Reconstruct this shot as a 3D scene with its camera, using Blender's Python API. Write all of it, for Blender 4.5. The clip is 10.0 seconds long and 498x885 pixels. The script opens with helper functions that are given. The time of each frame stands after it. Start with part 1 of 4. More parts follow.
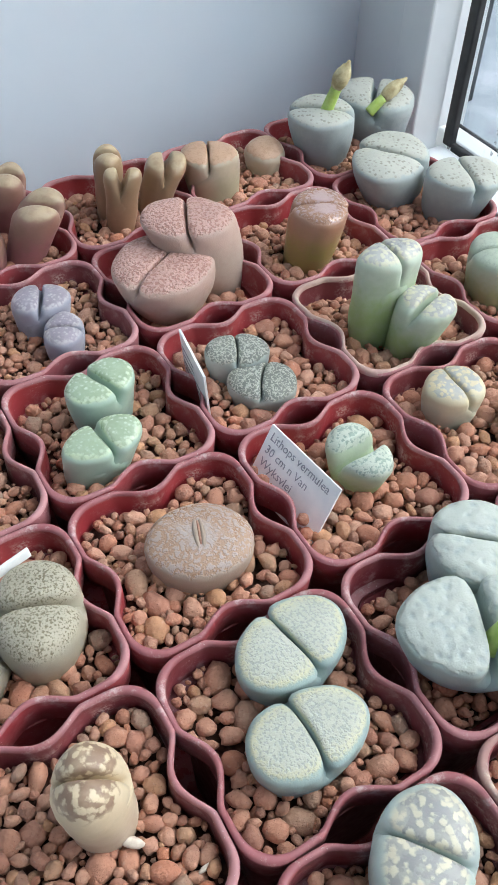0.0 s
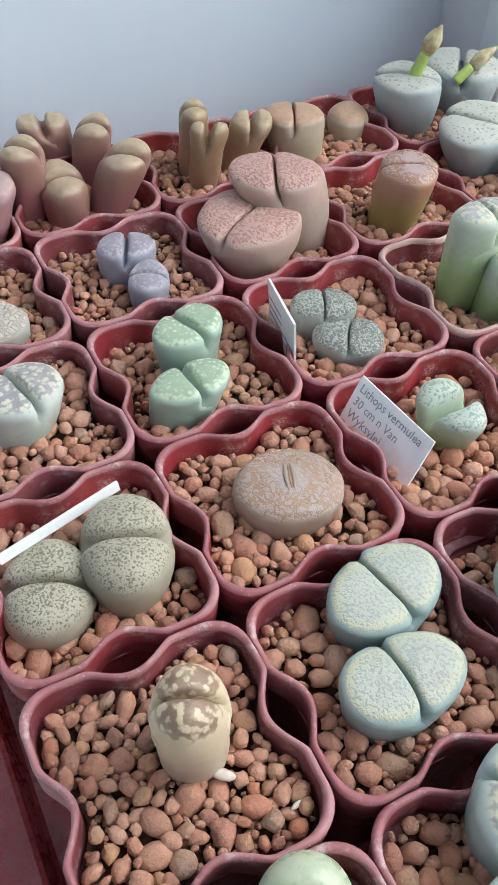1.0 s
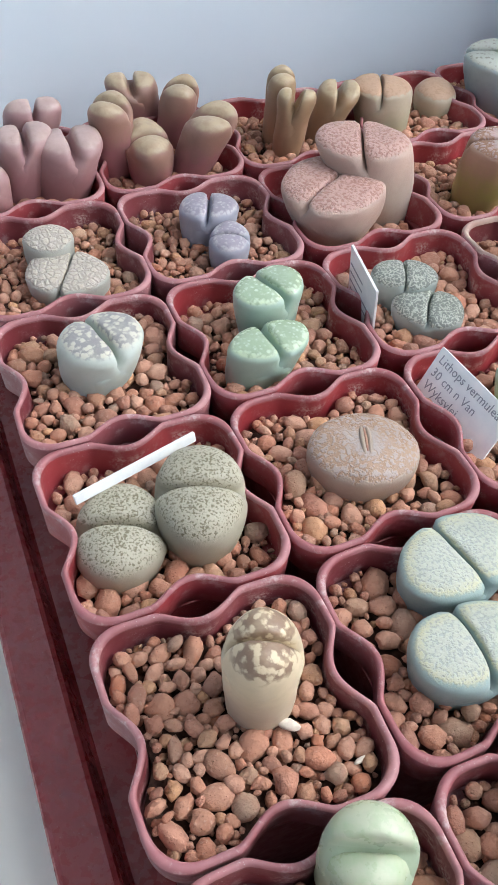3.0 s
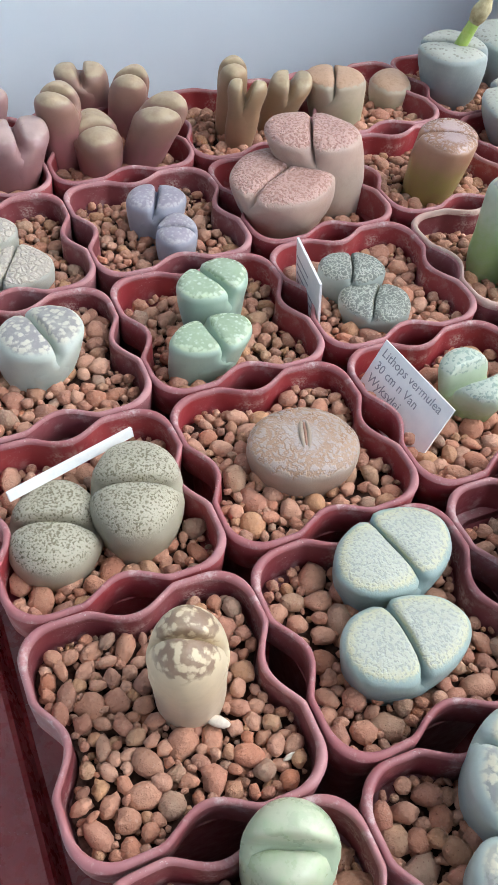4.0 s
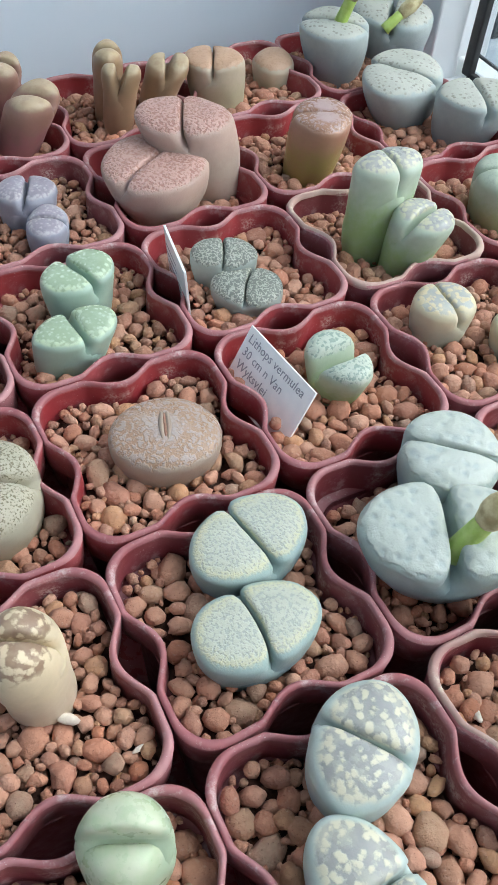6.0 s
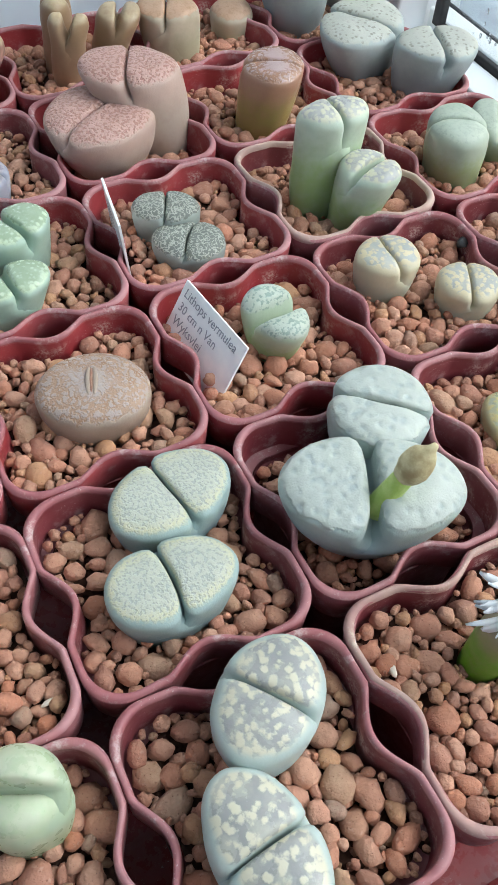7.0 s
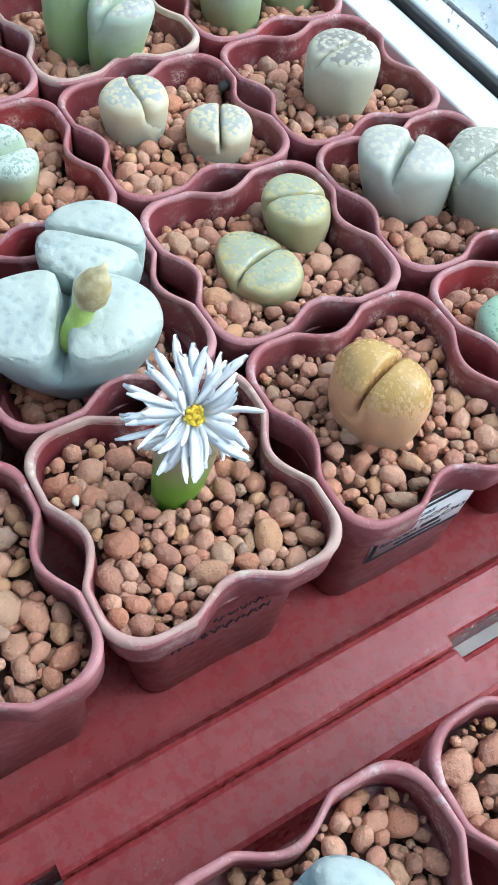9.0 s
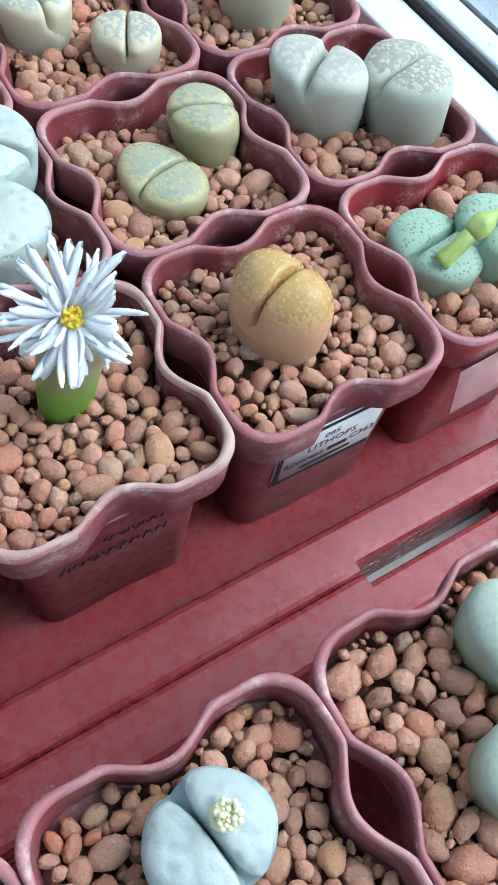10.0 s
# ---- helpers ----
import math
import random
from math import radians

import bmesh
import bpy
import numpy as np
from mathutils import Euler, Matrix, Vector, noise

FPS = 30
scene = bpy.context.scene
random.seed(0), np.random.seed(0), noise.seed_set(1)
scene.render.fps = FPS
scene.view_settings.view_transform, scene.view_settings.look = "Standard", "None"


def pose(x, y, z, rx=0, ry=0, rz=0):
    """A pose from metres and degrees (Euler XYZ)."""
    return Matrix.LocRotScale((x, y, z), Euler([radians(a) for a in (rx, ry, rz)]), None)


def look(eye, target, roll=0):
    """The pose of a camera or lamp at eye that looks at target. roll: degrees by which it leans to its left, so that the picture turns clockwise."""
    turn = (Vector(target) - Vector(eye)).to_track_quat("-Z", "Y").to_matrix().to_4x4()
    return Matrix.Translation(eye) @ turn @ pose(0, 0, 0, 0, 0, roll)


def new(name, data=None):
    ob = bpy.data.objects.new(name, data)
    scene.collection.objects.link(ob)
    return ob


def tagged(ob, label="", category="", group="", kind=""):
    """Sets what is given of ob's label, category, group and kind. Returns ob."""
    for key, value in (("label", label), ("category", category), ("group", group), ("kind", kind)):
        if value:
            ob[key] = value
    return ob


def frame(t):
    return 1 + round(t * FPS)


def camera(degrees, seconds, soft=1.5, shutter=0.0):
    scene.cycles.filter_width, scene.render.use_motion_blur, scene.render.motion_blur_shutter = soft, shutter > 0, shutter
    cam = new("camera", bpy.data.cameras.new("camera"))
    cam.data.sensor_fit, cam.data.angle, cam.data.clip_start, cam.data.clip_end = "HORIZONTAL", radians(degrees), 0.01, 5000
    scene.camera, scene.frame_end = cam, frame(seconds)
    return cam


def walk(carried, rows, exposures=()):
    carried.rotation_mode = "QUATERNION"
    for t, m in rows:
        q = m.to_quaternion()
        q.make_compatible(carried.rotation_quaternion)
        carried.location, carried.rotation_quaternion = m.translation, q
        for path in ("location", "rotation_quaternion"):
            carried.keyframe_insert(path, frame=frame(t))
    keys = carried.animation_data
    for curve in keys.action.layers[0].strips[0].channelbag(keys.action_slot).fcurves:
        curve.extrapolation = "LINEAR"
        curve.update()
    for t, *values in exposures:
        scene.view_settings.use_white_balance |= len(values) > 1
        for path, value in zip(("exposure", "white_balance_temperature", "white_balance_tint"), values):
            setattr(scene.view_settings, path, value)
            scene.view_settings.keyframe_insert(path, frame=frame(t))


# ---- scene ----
cam = camera(33.2, 10.0, 1.1)
# The walk: seconds, eye, target, roll.
PATH = [
    (0, (-0.00012, -0.01156, 0.28092), (0.10490, 0.15934, 0.05784), 1.784),
    (0.5, (-0.00301, -0.01149, 0.27800), (0.09920, 0.16287, 0.05630), 1.600),
    (1, (-0.02150, -0.01112, 0.26543), (0.07518, 0.16496, 0.04261), 2.540),
    (1.5, (-0.03503, -0.01050, 0.25529), (0.05187, 0.16926, 0.03138), 2.220),
    (2, (-0.03643, -0.01178, 0.25628), (0.04637, 0.16916, 0.03176), 2.781),
    (3.5, (-0.02913, -0.01383, 0.25883), (0.05555, 0.16424, 0.03274), 4.202),
    (4, (-0.02185, -0.01609, 0.25830), (0.06628, 0.15903, 0.03121), 4.690),
    (4.5, (-0.01641, -0.01838, 0.26014), (0.07526, 0.15339, 0.03191), 4.992),
    (5, (-0.00737, -0.01935, 0.26040), (0.08729, 0.14893, 0.03079), 5.014),
    (5.5, (0.00012, -0.02293, 0.26223), (0.09805, 0.14304, 0.03231), 5.158),
    (7, (0.02578, -0.03719, 0.25827), (0.11721, 0.12017, 0.01978), 4.322),
    (7.5, (0.04500, -0.04883, 0.25234), (0.13281, 0.10209, 0.00839), 4.314),
    (8, (0.06174, -0.06251, 0.24896), (0.15369, 0.07996, 0.00148), 6.103),
    (8.5, (0.06876, -0.07137, 0.25155), (0.16315, 0.06560, 0.00189), 6.680),
    (9, (0.07658, -0.08255, 0.24360), (0.17222, 0.04820, -0.00890), 7.482),
    (9.5, (0.08588, -0.09531, 0.23615), (0.18457, 0.02736, -0.01922), 9.692),
    (10, (0.08802, -0.09670, 0.23158), (0.19062, 0.01846, -0.02573), 12.168),
]
# The phone's own exposure and white balance: seconds, stops, kelvin, tint.
EXPOSURES = [(0.0, -0.04, 6450, 11), (1.0, -0.06, 6450, 12), (2.0, 0.04, 6450, 13), (3.5, 0.04, 6450, 13), (4.5, 0.05, 6400, 11), (5.5, -0.05, 6300, 8), (7.0, -0.10, 6400, 8), (7.5, -0.22, 6300, 7), (8.0, -0.36, 5900, 4), (8.5, -0.35, 5800, 4), (9.0, 0.22, 5750, 3), (9.5, 0.20, 5700, 3), (10.0, 0.11, 5700, 3)]
walk(cam, [(t, look(eye, target, roll)) for t, eye, target, roll in PATH], EXPOSURES)
RIM = 0.075
# ---- light ----
world = bpy.data.worlds.new("overcast_sky")
scene.world = world
world.use_nodes = True
wn = world.node_tree
sky = wn.nodes.new("ShaderNodeTexSky")
sky.sky_type, sky.sun_disc = "NISHITA", False
sky.sun_elevation, sky.sun_rotation = radians(38), radians(100)
sky.air_density, sky.dust_density = 1.0, 4.0
wn.links.new(sky.outputs[0], wn.nodes["Background"].inputs[0])
wn.nodes["Background"].inputs[1].default_value = 0.15

sun = new("sun", bpy.data.lights.new("sun", "SUN"))
sun.data.energy, sun.data.angle, sun.data.color = 0.35, radians(25), (1.0, 0.98, 0.96)
sun.matrix_world = look((2.0, -0.6, 1.7), (0.15, 0.1, 0.07))

window_light = new("window_light", bpy.data.lights.new("window_light", "AREA"))
window_light.data.shape, window_light.data.size, window_light.data.size_y = "RECTANGLE", 2.4, 1.6
window_light.data.energy, window_light.data.color = 38.0, (0.85, 0.935, 1.0)
window_light.matrix_world = look((1.15, -0.5, 1.55), (0.05, 0.05, 0.1))

scene.view_settings.exposure = 0.0


# ---- materials ----
class Nodes:
    def __init__(self, name, rough=0.5):
        self.mat = bpy.data.materials.new(name)
        self.mat.use_nodes = True
        self.tree = self.mat.node_tree
        self.bsdf = self.tree.nodes["Principled BSDF"]
        self.bsdf.inputs["Roughness"].default_value = rough
        self.coord = self.add("ShaderNodeTexCoord")

    def add(self, kind, **values):
        node = self.tree.nodes.new(kind)
        for key, value in values.items():
            node.inputs[key.replace("_", " ")].default_value = value
        return node

    def link(self, a, b):
        self.tree.links.new(a, b)

    def noise(self, scale, detail=3.0, rough=0.55, out="Fac", at=None):
        n = self.add("ShaderNodeTexNoise", Scale=scale, Detail=detail, Roughness=rough)
        self.link(at or self.coord.outputs["Object"], n.inputs["Vector"])
        return n.outputs[out]

    def cells(self, scale, feature="F1", out="Distance", rand=1.0):
        n = self.tree.nodes.new("ShaderNodeTexVoronoi")
        n.feature = feature
        n.inputs["Scale"].default_value, n.inputs["Randomness"].default_value = scale, rand
        self.link(self.coord.outputs["Object"], n.inputs["Vector"])
        return n.outputs[out]

    def ramp(self, value, a, b, smooth=True):
        n = self.tree.nodes.new("ShaderNodeMapRange")
        n.interpolation_type = "SMOOTHSTEP" if smooth else "LINEAR"
        n.inputs["From Min"].default_value, n.inputs["From Max"].default_value = a, b
        self.link(value, n.inputs["Value"])
        return n.outputs["Result"]

    def calc(self, op, a, b):
        n = self.tree.nodes.new("ShaderNodeMath")
        n.operation = op
        for k, v in enumerate((a, b)):
            if isinstance(v, (int, float)):
                n.inputs[k].default_value = v
            else:
                self.link(v, n.inputs[k])
        return n.outputs[0]

    def mix(self, fac, a, b):
        n = self.tree.nodes.new("ShaderNodeMix")
        n.data_type = "RGBA"
        for k, v in ((0, fac), (6, a), (7, b)):
            if isinstance(v, (int, float)):
                n.inputs[k].default_value = v
            elif isinstance(v, tuple):
                n.inputs[k].default_value = (*v, 1)
            else:
                self.link(v, n.inputs[k])
        return n.outputs[2]

    def done(self, colour=None, bump=None, depth=0.0005, strength=0.5, rough=None):
        if colour is not None:
            if isinstance(colour, tuple):
                self.bsdf.inputs["Base Color"].default_value = (*colour, 1)
            else:
                self.link(colour, self.bsdf.inputs["Base Color"])
        if bump is not None:
            n = self.add("ShaderNodeBump", Strength=strength, Distance=depth)
            self.link(bump, n.inputs["Height"])
            self.link(n.outputs[0], self.bsdf.inputs["Normal"])
        if rough is not None:
            self.link(rough, self.bsdf.inputs["Roughness"])
        return self.mat


def plastic(name, fresh, faded, dust, amount, rough=0.42, limed=1.0):
    """Red plastic: fresh and sun-faded patches, lime dust and fine scratches."""
    m = Nodes(name, rough)
    info = m.add("ShaderNodeObjectInfo")
    fade = m.calc("ADD", m.ramp(m.noise(45, 3), 0.35, 0.7), m.calc("MULTIPLY", info.outputs["Random"], 0.7))
    fade = m.ramp(fade, 0.2, 1.5, False)
    base = m.mix(fade, fresh, faded)
    specks = m.ramp(m.noise(1500, 2), 0.66, 0.74)
    film = m.calc("MULTIPLY", m.ramp(m.noise(160, 5, 0.7), 0.52, 0.72), amount)
    col = m.mix(film, base, dust)
    col = m.mix(m.calc("MULTIPLY", specks, m.calc("MULTIPLY", m.ramp(m.noise(90, 2), 0.45, 0.65), 0.7)), col, (0.62, 0.55, 0.52))
    # chalk left along the old water line
    xyz = m.tree.nodes.new("ShaderNodeSeparateXYZ")
    m.link(m.coord.outputs["Object"], xyz.inputs[0])
    line = m.calc("MULTIPLY", m.ramp(xyz.outputs["Z"], -0.0105, -0.0065), m.ramp(xyz.outputs["Z"], -0.0022, -0.0055))
    chalk = m.calc("MULTIPLY", line, m.calc("MULTIPLY", m.ramp(m.noise(70, 3), 0.48, 0.62), m.ramp(m.noise(900, 4, 0.7), 0.42, 0.62)))
    col = m.mix(m.calc("MULTIPLY", chalk, 0.6 * limed), col, (0.62, 0.55, 0.49))
    r = m.ramp(m.noise(300, 4), 0.2, 0.8)
    return m.done(col, m.noise(420, 4), 0.0004, 0.22, m.calc("ADD", m.calc("MULTIPLY", r, 0.22), rough - 0.1))


# Redder pots: light shining through their thin walls is put into the colour.
BACKLIT_RED = plastic("backlit_red_pot_plastic", (0.27, 0.026, 0.032), (0.33, 0.06, 0.066), (0.46, 0.33, 0.32), 0.3)
BACKLIT_RED_RIM = plastic("backlit_red_rim_plastic", (0.29, 0.042, 0.050), (0.36, 0.095, 0.10), (0.5, 0.4, 0.39), 0.4, 0.48)
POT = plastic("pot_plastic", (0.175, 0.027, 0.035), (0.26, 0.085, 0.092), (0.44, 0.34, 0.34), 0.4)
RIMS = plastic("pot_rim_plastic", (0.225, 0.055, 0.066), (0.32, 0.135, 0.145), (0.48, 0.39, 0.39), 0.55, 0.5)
DUSTY = plastic("limed_rim_plastic", (0.42, 0.24, 0.22), (0.56, 0.43, 0.36), (0.66, 0.58, 0.47), 0.9, 0.8)
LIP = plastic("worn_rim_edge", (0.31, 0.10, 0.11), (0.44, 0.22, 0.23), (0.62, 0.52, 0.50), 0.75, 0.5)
TRAY = plastic("tray_plastic", (0.275, 0.036, 0.040), (0.30, 0.054, 0.057), (0.42, 0.26, 0.26), 0.12, 0.28, 0.0)


def pebble_material():
    m = Nodes("fired_clay_pebble", 0.85)
    info, geo = m.add("ShaderNodeObjectInfo"), m.add("ShaderNodeNewGeometry")
    r = m.calc("FRACT", m.calc("ADD", m.calc("MULTIPLY", info.outputs["Random"], 7.31), geo.outputs["Random Per Island"]), 0)
    ramp = m.tree.nodes.new("ShaderNodeValToRGB")
    stops = ((0.0, (0.62, 0.27, 0.165)), (0.2, (0.66, 0.345, 0.225)), (0.4, (0.72, 0.42, 0.29)), (0.56, (0.58, 0.27, 0.18)), (0.7, (0.44, 0.235, 0.165)), (0.82, (0.70, 0.385, 0.20)), (0.93, (0.46, 0.32, 0.235)), (1.0, (0.64, 0.25, 0.135)))
    e = ramp.color_ramp.elements
    for k, (p, c) in enumerate(stops):
        el = e[k] if k < 2 else e.new(p)
        el.position, el.color = p, (c[0] * 0.81, c[1] * 0.81, c[2] * 0.82, 1)
    m.link(r, ramp.inputs[0])
    blotch = m.ramp(m.noise(420, 4), 0.3, 0.75)
    col = m.mix(m.calc("MULTIPLY", blotch, 0.45), ramp.outputs[0], (0.33, 0.135, 0.085))
    dust = m.calc("MULTIPLY", m.ramp(m.noise(900, 3), 0.55, 0.75), 0.35)
    col = m.mix(dust, col, (0.60, 0.42, 0.33))
    pores = m.ramp(m.cells(1400), 0.05, 0.22)
    col = m.mix(m.calc("MULTIPLY", m.calc("SUBTRACT", 1.0, pores), 0.45), col, (0.15, 0.07, 0.05))
    h = m.calc("ADD", m.noise(700, 4, 0.6), m.calc("MULTIPLY", pores, 0.2))
    return m.done(col, h, 0.0011, 0.75)


PEBBLE = pebble_material()


def grainy(name, a, b, scale, rough=0.8, depth=0.0004):
    m = Nodes(name, rough)
    return m.done(m.mix(m.ramp(m.noise(scale, 5), 0.3, 0.7), a, b), m.noise(scale * 4, 4), depth, 0.4)


# Soil is extra dark: shade between the pebbles is put into its colour.
SOIL = grainy("gap_shaded_clay_soil", (0.055, 0.026, 0.019), (0.15, 0.075, 0.052), 500, 0.95, 0.001)
CHIP = grainy("white_stone_chip", (0.72, 0.66, 0.56), (0.6, 0.5, 0.42), 500)
DARKSTONE = grainy("dark_stone", (0.02, 0.025, 0.03), (0.06, 0.06, 0.06), 500, 0.5)
PLASTER = grainy("white_painted_wall", (0.69, 0.785, 0.87), (0.73, 0.815, 0.89), 9, 0.7, 0.0003)
SILL = grainy("pale_window_sill", (0.82, 0.80, 0.73), (0.86, 0.84, 0.78), 14, 0.4, 0.0001)
PVC = grainy("white_window_plastic", (0.68, 0.73, 0.75), (0.73, 0.77, 0.79), 20, 0.3, 0.0001)
GASKET = grainy("black_rubber_gasket", (0.012, 0.014, 0.016), (0.03, 0.032, 0.035), 90, 0.55)
OUTSIDE = grainy("wet_outer_ledge", (0.30, 0.36, 0.40), (0.50, 0.55, 0.60), 25, 0.25)
RAIL = grainy("dark_wet_metal", (0.03, 0.035, 0.04), (0.09, 0.1, 0.11), 60, 0.3)
ROOMPAINT = grainy("room_paint", (0.80, 0.80, 0.78), (0.85, 0.84, 0.82), 3, 0.85)
TAG = grainy("white_label_plastic", (0.80, 0.83, 0.84), (0.86, 0.88, 0.88), 300, 0.4, 0.0001)
PAPER = grainy("printed_sticker", (0.66, 0.70, 0.74), (0.74, 0.77, 0.8), 90, 0.35, 0.0001)
INK = grainy("black_ink", (0.015, 0.015, 0.02), (0.03, 0.03, 0.035), 300, 0.6)
PENCIL = grainy("grey_pencil", (0.24, 0.26, 0.30), (0.36, 0.38, 0.42), 900, 0.6)
TAPE = grainy("clear_tape", (0.42, 0.24, 0.25), (0.5, 0.32, 0.32), 120, 0.18, 0.0002)


def glass():
    m = Nodes("wet_window_glass", 0.0)
    m.bsdf.inputs["Transmission Weight"].default_value = 1.0
    m.bsdf.inputs["IOR"].default_value = 1.45
    m.bsdf.inputs["Base Color"].default_value = (0.93, 0.97, 0.98, 1)
    return m.mat


GLASS = glass()


def stone_skin(name, side, foot, ground, mark, kind, scale, rough=0.5, edge=0.12, fill=0.5, bump=0.25, foot_high=0.25, margin=None, gloss=0.15):
    """Skin of a living stone: plain sides, and a patterned upper face (the UV's v passes 0.5 at the shoulder)."""
    side, foot, ground, mark = (tuple(c * 0.88 for c in t) for t in (side, foot, ground, mark))
    m = Nodes(name, rough)
    uv = m.tree.nodes.new("ShaderNodeSeparateXYZ")
    m.link(m.coord.outputs["UV"], uv.inputs[0])
    v = uv.outputs["Y"]
    wob = m.calc("MULTIPLY", m.calc("SUBTRACT", m.noise(scale * 0.8, 3), 0.5), 0.3)
    low = m.ramp(m.calc("ADD", v, m.calc("MULTIPLY", wob, 0.5)), foot_high, foot_high + 0.22)
    sides = m.mix(low, foot, side)
    sides = m.mix(m.calc("MULTIPLY", m.ramp(m.noise(260, 5, 0.65), 0.4, 0.7), 0.3), sides, tuple(c * 0.78 for c in side))
    face = m.ramp(m.calc("ADD", v, m.calc("MULTIPLY", wob, 0.35)), 0.5 + min(max(edge, 0.03), 0.14) * 0.35, 0.5 + min(max(edge, 0.03), 0.14))
    h = m.noise(scale * 2.5, 3)
    if kind == "net":
        d = m.calc("ADD", m.cells(scale, "DISTANCE_TO_EDGE"), m.calc("MULTIPLY", m.calc("SUBTRACT", m.noise(scale * 2.2, 4), 0.5), 0.32))
        p = m.ramp(d, 0.26, 0.0)
        h = m.calc("SUBTRACT", 1.0, p)
    elif kind == "maze":
        d = m.calc("ABSOLUTE", m.calc("SUBTRACT", m.noise(scale, 1.6, 0.55), 0.5), 0)
        p = m.ramp(d, 0.075, 0.015)
        h = p
    elif kind == "brain":
        p = m.calc("MULTIPLY", m.ramp(m.noise(scale, 2.0, 0.5), 0.44, 0.60), 0.8)
        h = m.calc("MULTIPLY", p, -1.0)
    elif kind == "dots":
        d = m.calc("ADD", m.cells(scale, "F1"), m.calc("MULTIPLY", m.calc("SUBTRACT", m.noise(scale * 1.7, 3), 0.5), 0.45))
        p = m.calc("MULTIPLY", m.calc("MULTIPLY", m.ramp(d, 0.44, 0.16), m.ramp(m.noise(scale * 0.35, 3), 0.3, 0.55)), 0.9)
        h = m.calc("MULTIPLY", p, -0.45)
    elif kind == "dimple":
        d = m.calc("ADD", m.cells(scale, "SMOOTH_F1"), m.calc("MULTIPLY", m.calc("SUBTRACT", m.noise(scale * 1.3, 2), 0.5), 0.35))
        p = m.calc("MULTIPLY", m.ramp(d, 0.42, 0.05), 0.7)
        h = m.calc("MULTIPLY", m.ramp(d, 0.05, 0.6), 1.4)
    elif kind == "fleck":
        deep = m.calc("MULTIPLY", m.calc("SUBTRACT", v, 0.5), 0.12)
        p = m.calc("MULTIPLY", m.ramp(m.calc("ADD", m.noise(scale, 1.8, 0.5), deep), 0.50, 0.67), fill)
        h = m.calc("ADD", m.calc("MULTIPLY", p, -0.8), m.noise(scale * 0.6, 2))
    elif kind == "speckle":
        p = m.calc("MULTIPLY", m.ramp(m.noise(scale, 5, 0.75), 0.48, 0.62), 0.8)
    elif kind == "rimmed":
        lines = m.ramp(m.calc("ABSOLUTE", m.calc("SUBTRACT", m.noise(scale, 2.5, 0.6), 0.5), 0), 0.13, 0.02)
        near = m.ramp(m.calc("ADD", m.calc("MULTIPLY", v, -1.3), m.noise(scale * 0.32, 3, 0.6)), -0.78, -0.40)
        p = m.calc("MULTIPLY", near, m.calc("ADD", 0.25, m.calc("MULTIPLY", lines, 0.75)))
        h = m.calc("MULTIPLY", p, -1.0)
    elif kind == "window":
        # a clouded window into which rounded papillae grow from the margin and stand as islands
        d = m.calc("ADD", m.cells(scale * 1.5, "F1"), m.calc("MULTIPLY", m.calc("SUBTRACT", m.noise(scale * 1.6, 3), 0.5), 1.3))
        w = m.calc("ADD", m.calc("MINIMUM", m.calc("MULTIPLY", m.calc("SUBTRACT", v, 0.5), 2.0), 0.46), m.calc("MULTIPLY", m.calc("SUBTRACT", d, 0.42), 1.5 - fill))
        clouds = m.ramp(m.noise(scale * 0.6, 3), 0.25, 0.6)
        p = m.calc("MULTIPLY", m.ramp(w, edge + 0.0, edge + 0.46), m.calc("ADD", 0.62, m.calc("MULTIPLY", clouds, 0.38)))
        h = m.calc("MULTIPLY", p, -0.5)
    else:
        p = m.calc("MULTIPLY", m.ramp(m.noise(scale, 4), 0.4, 0.7), 0.6)
    tone = m.mix(m.calc("MULTIPLY", m.ramp(m.noise(140, 3), 0.35, 0.7), 0.35), ground, tuple(c * 0.82 for c in ground))
    if margin:
        ring = m.calc("SUBTRACT", 1.0, m.ramp(m.calc("ADD", v, wob), 0.53, 0.74))
        tone = m.mix(m.calc("MULTIPLY", ring, 0.85), tone, margin)
    top = m.mix(p, tone, mark)
    fine = m.noise(1800, 4)
    relief = m.calc("ADD", m.calc("MULTIPLY", h, face), m.calc("MULTIPLY", fine, 0.35))
    m.bsdf.inputs["Subsurface Weight"].default_value = 0.08
    m.bsdf.inputs["Subsurface Radius"].default_value = (0.004, 0.004, 0.002)
    m.bsdf.inputs["Subsurface Scale"].default_value = 0.5
    dull = m.calc("ADD", m.calc("MULTIPLY", m.ramp(m.noise(220, 4), 0.3, 0.7), 0.14), rough - 0.05)
    return m.done(m.mix(face, sides, top), relief, 0.0006, bump, m.calc("SUBTRACT", dull, m.calc("MULTIPLY", m.calc("MULTIPLY", p, face), gloss)))


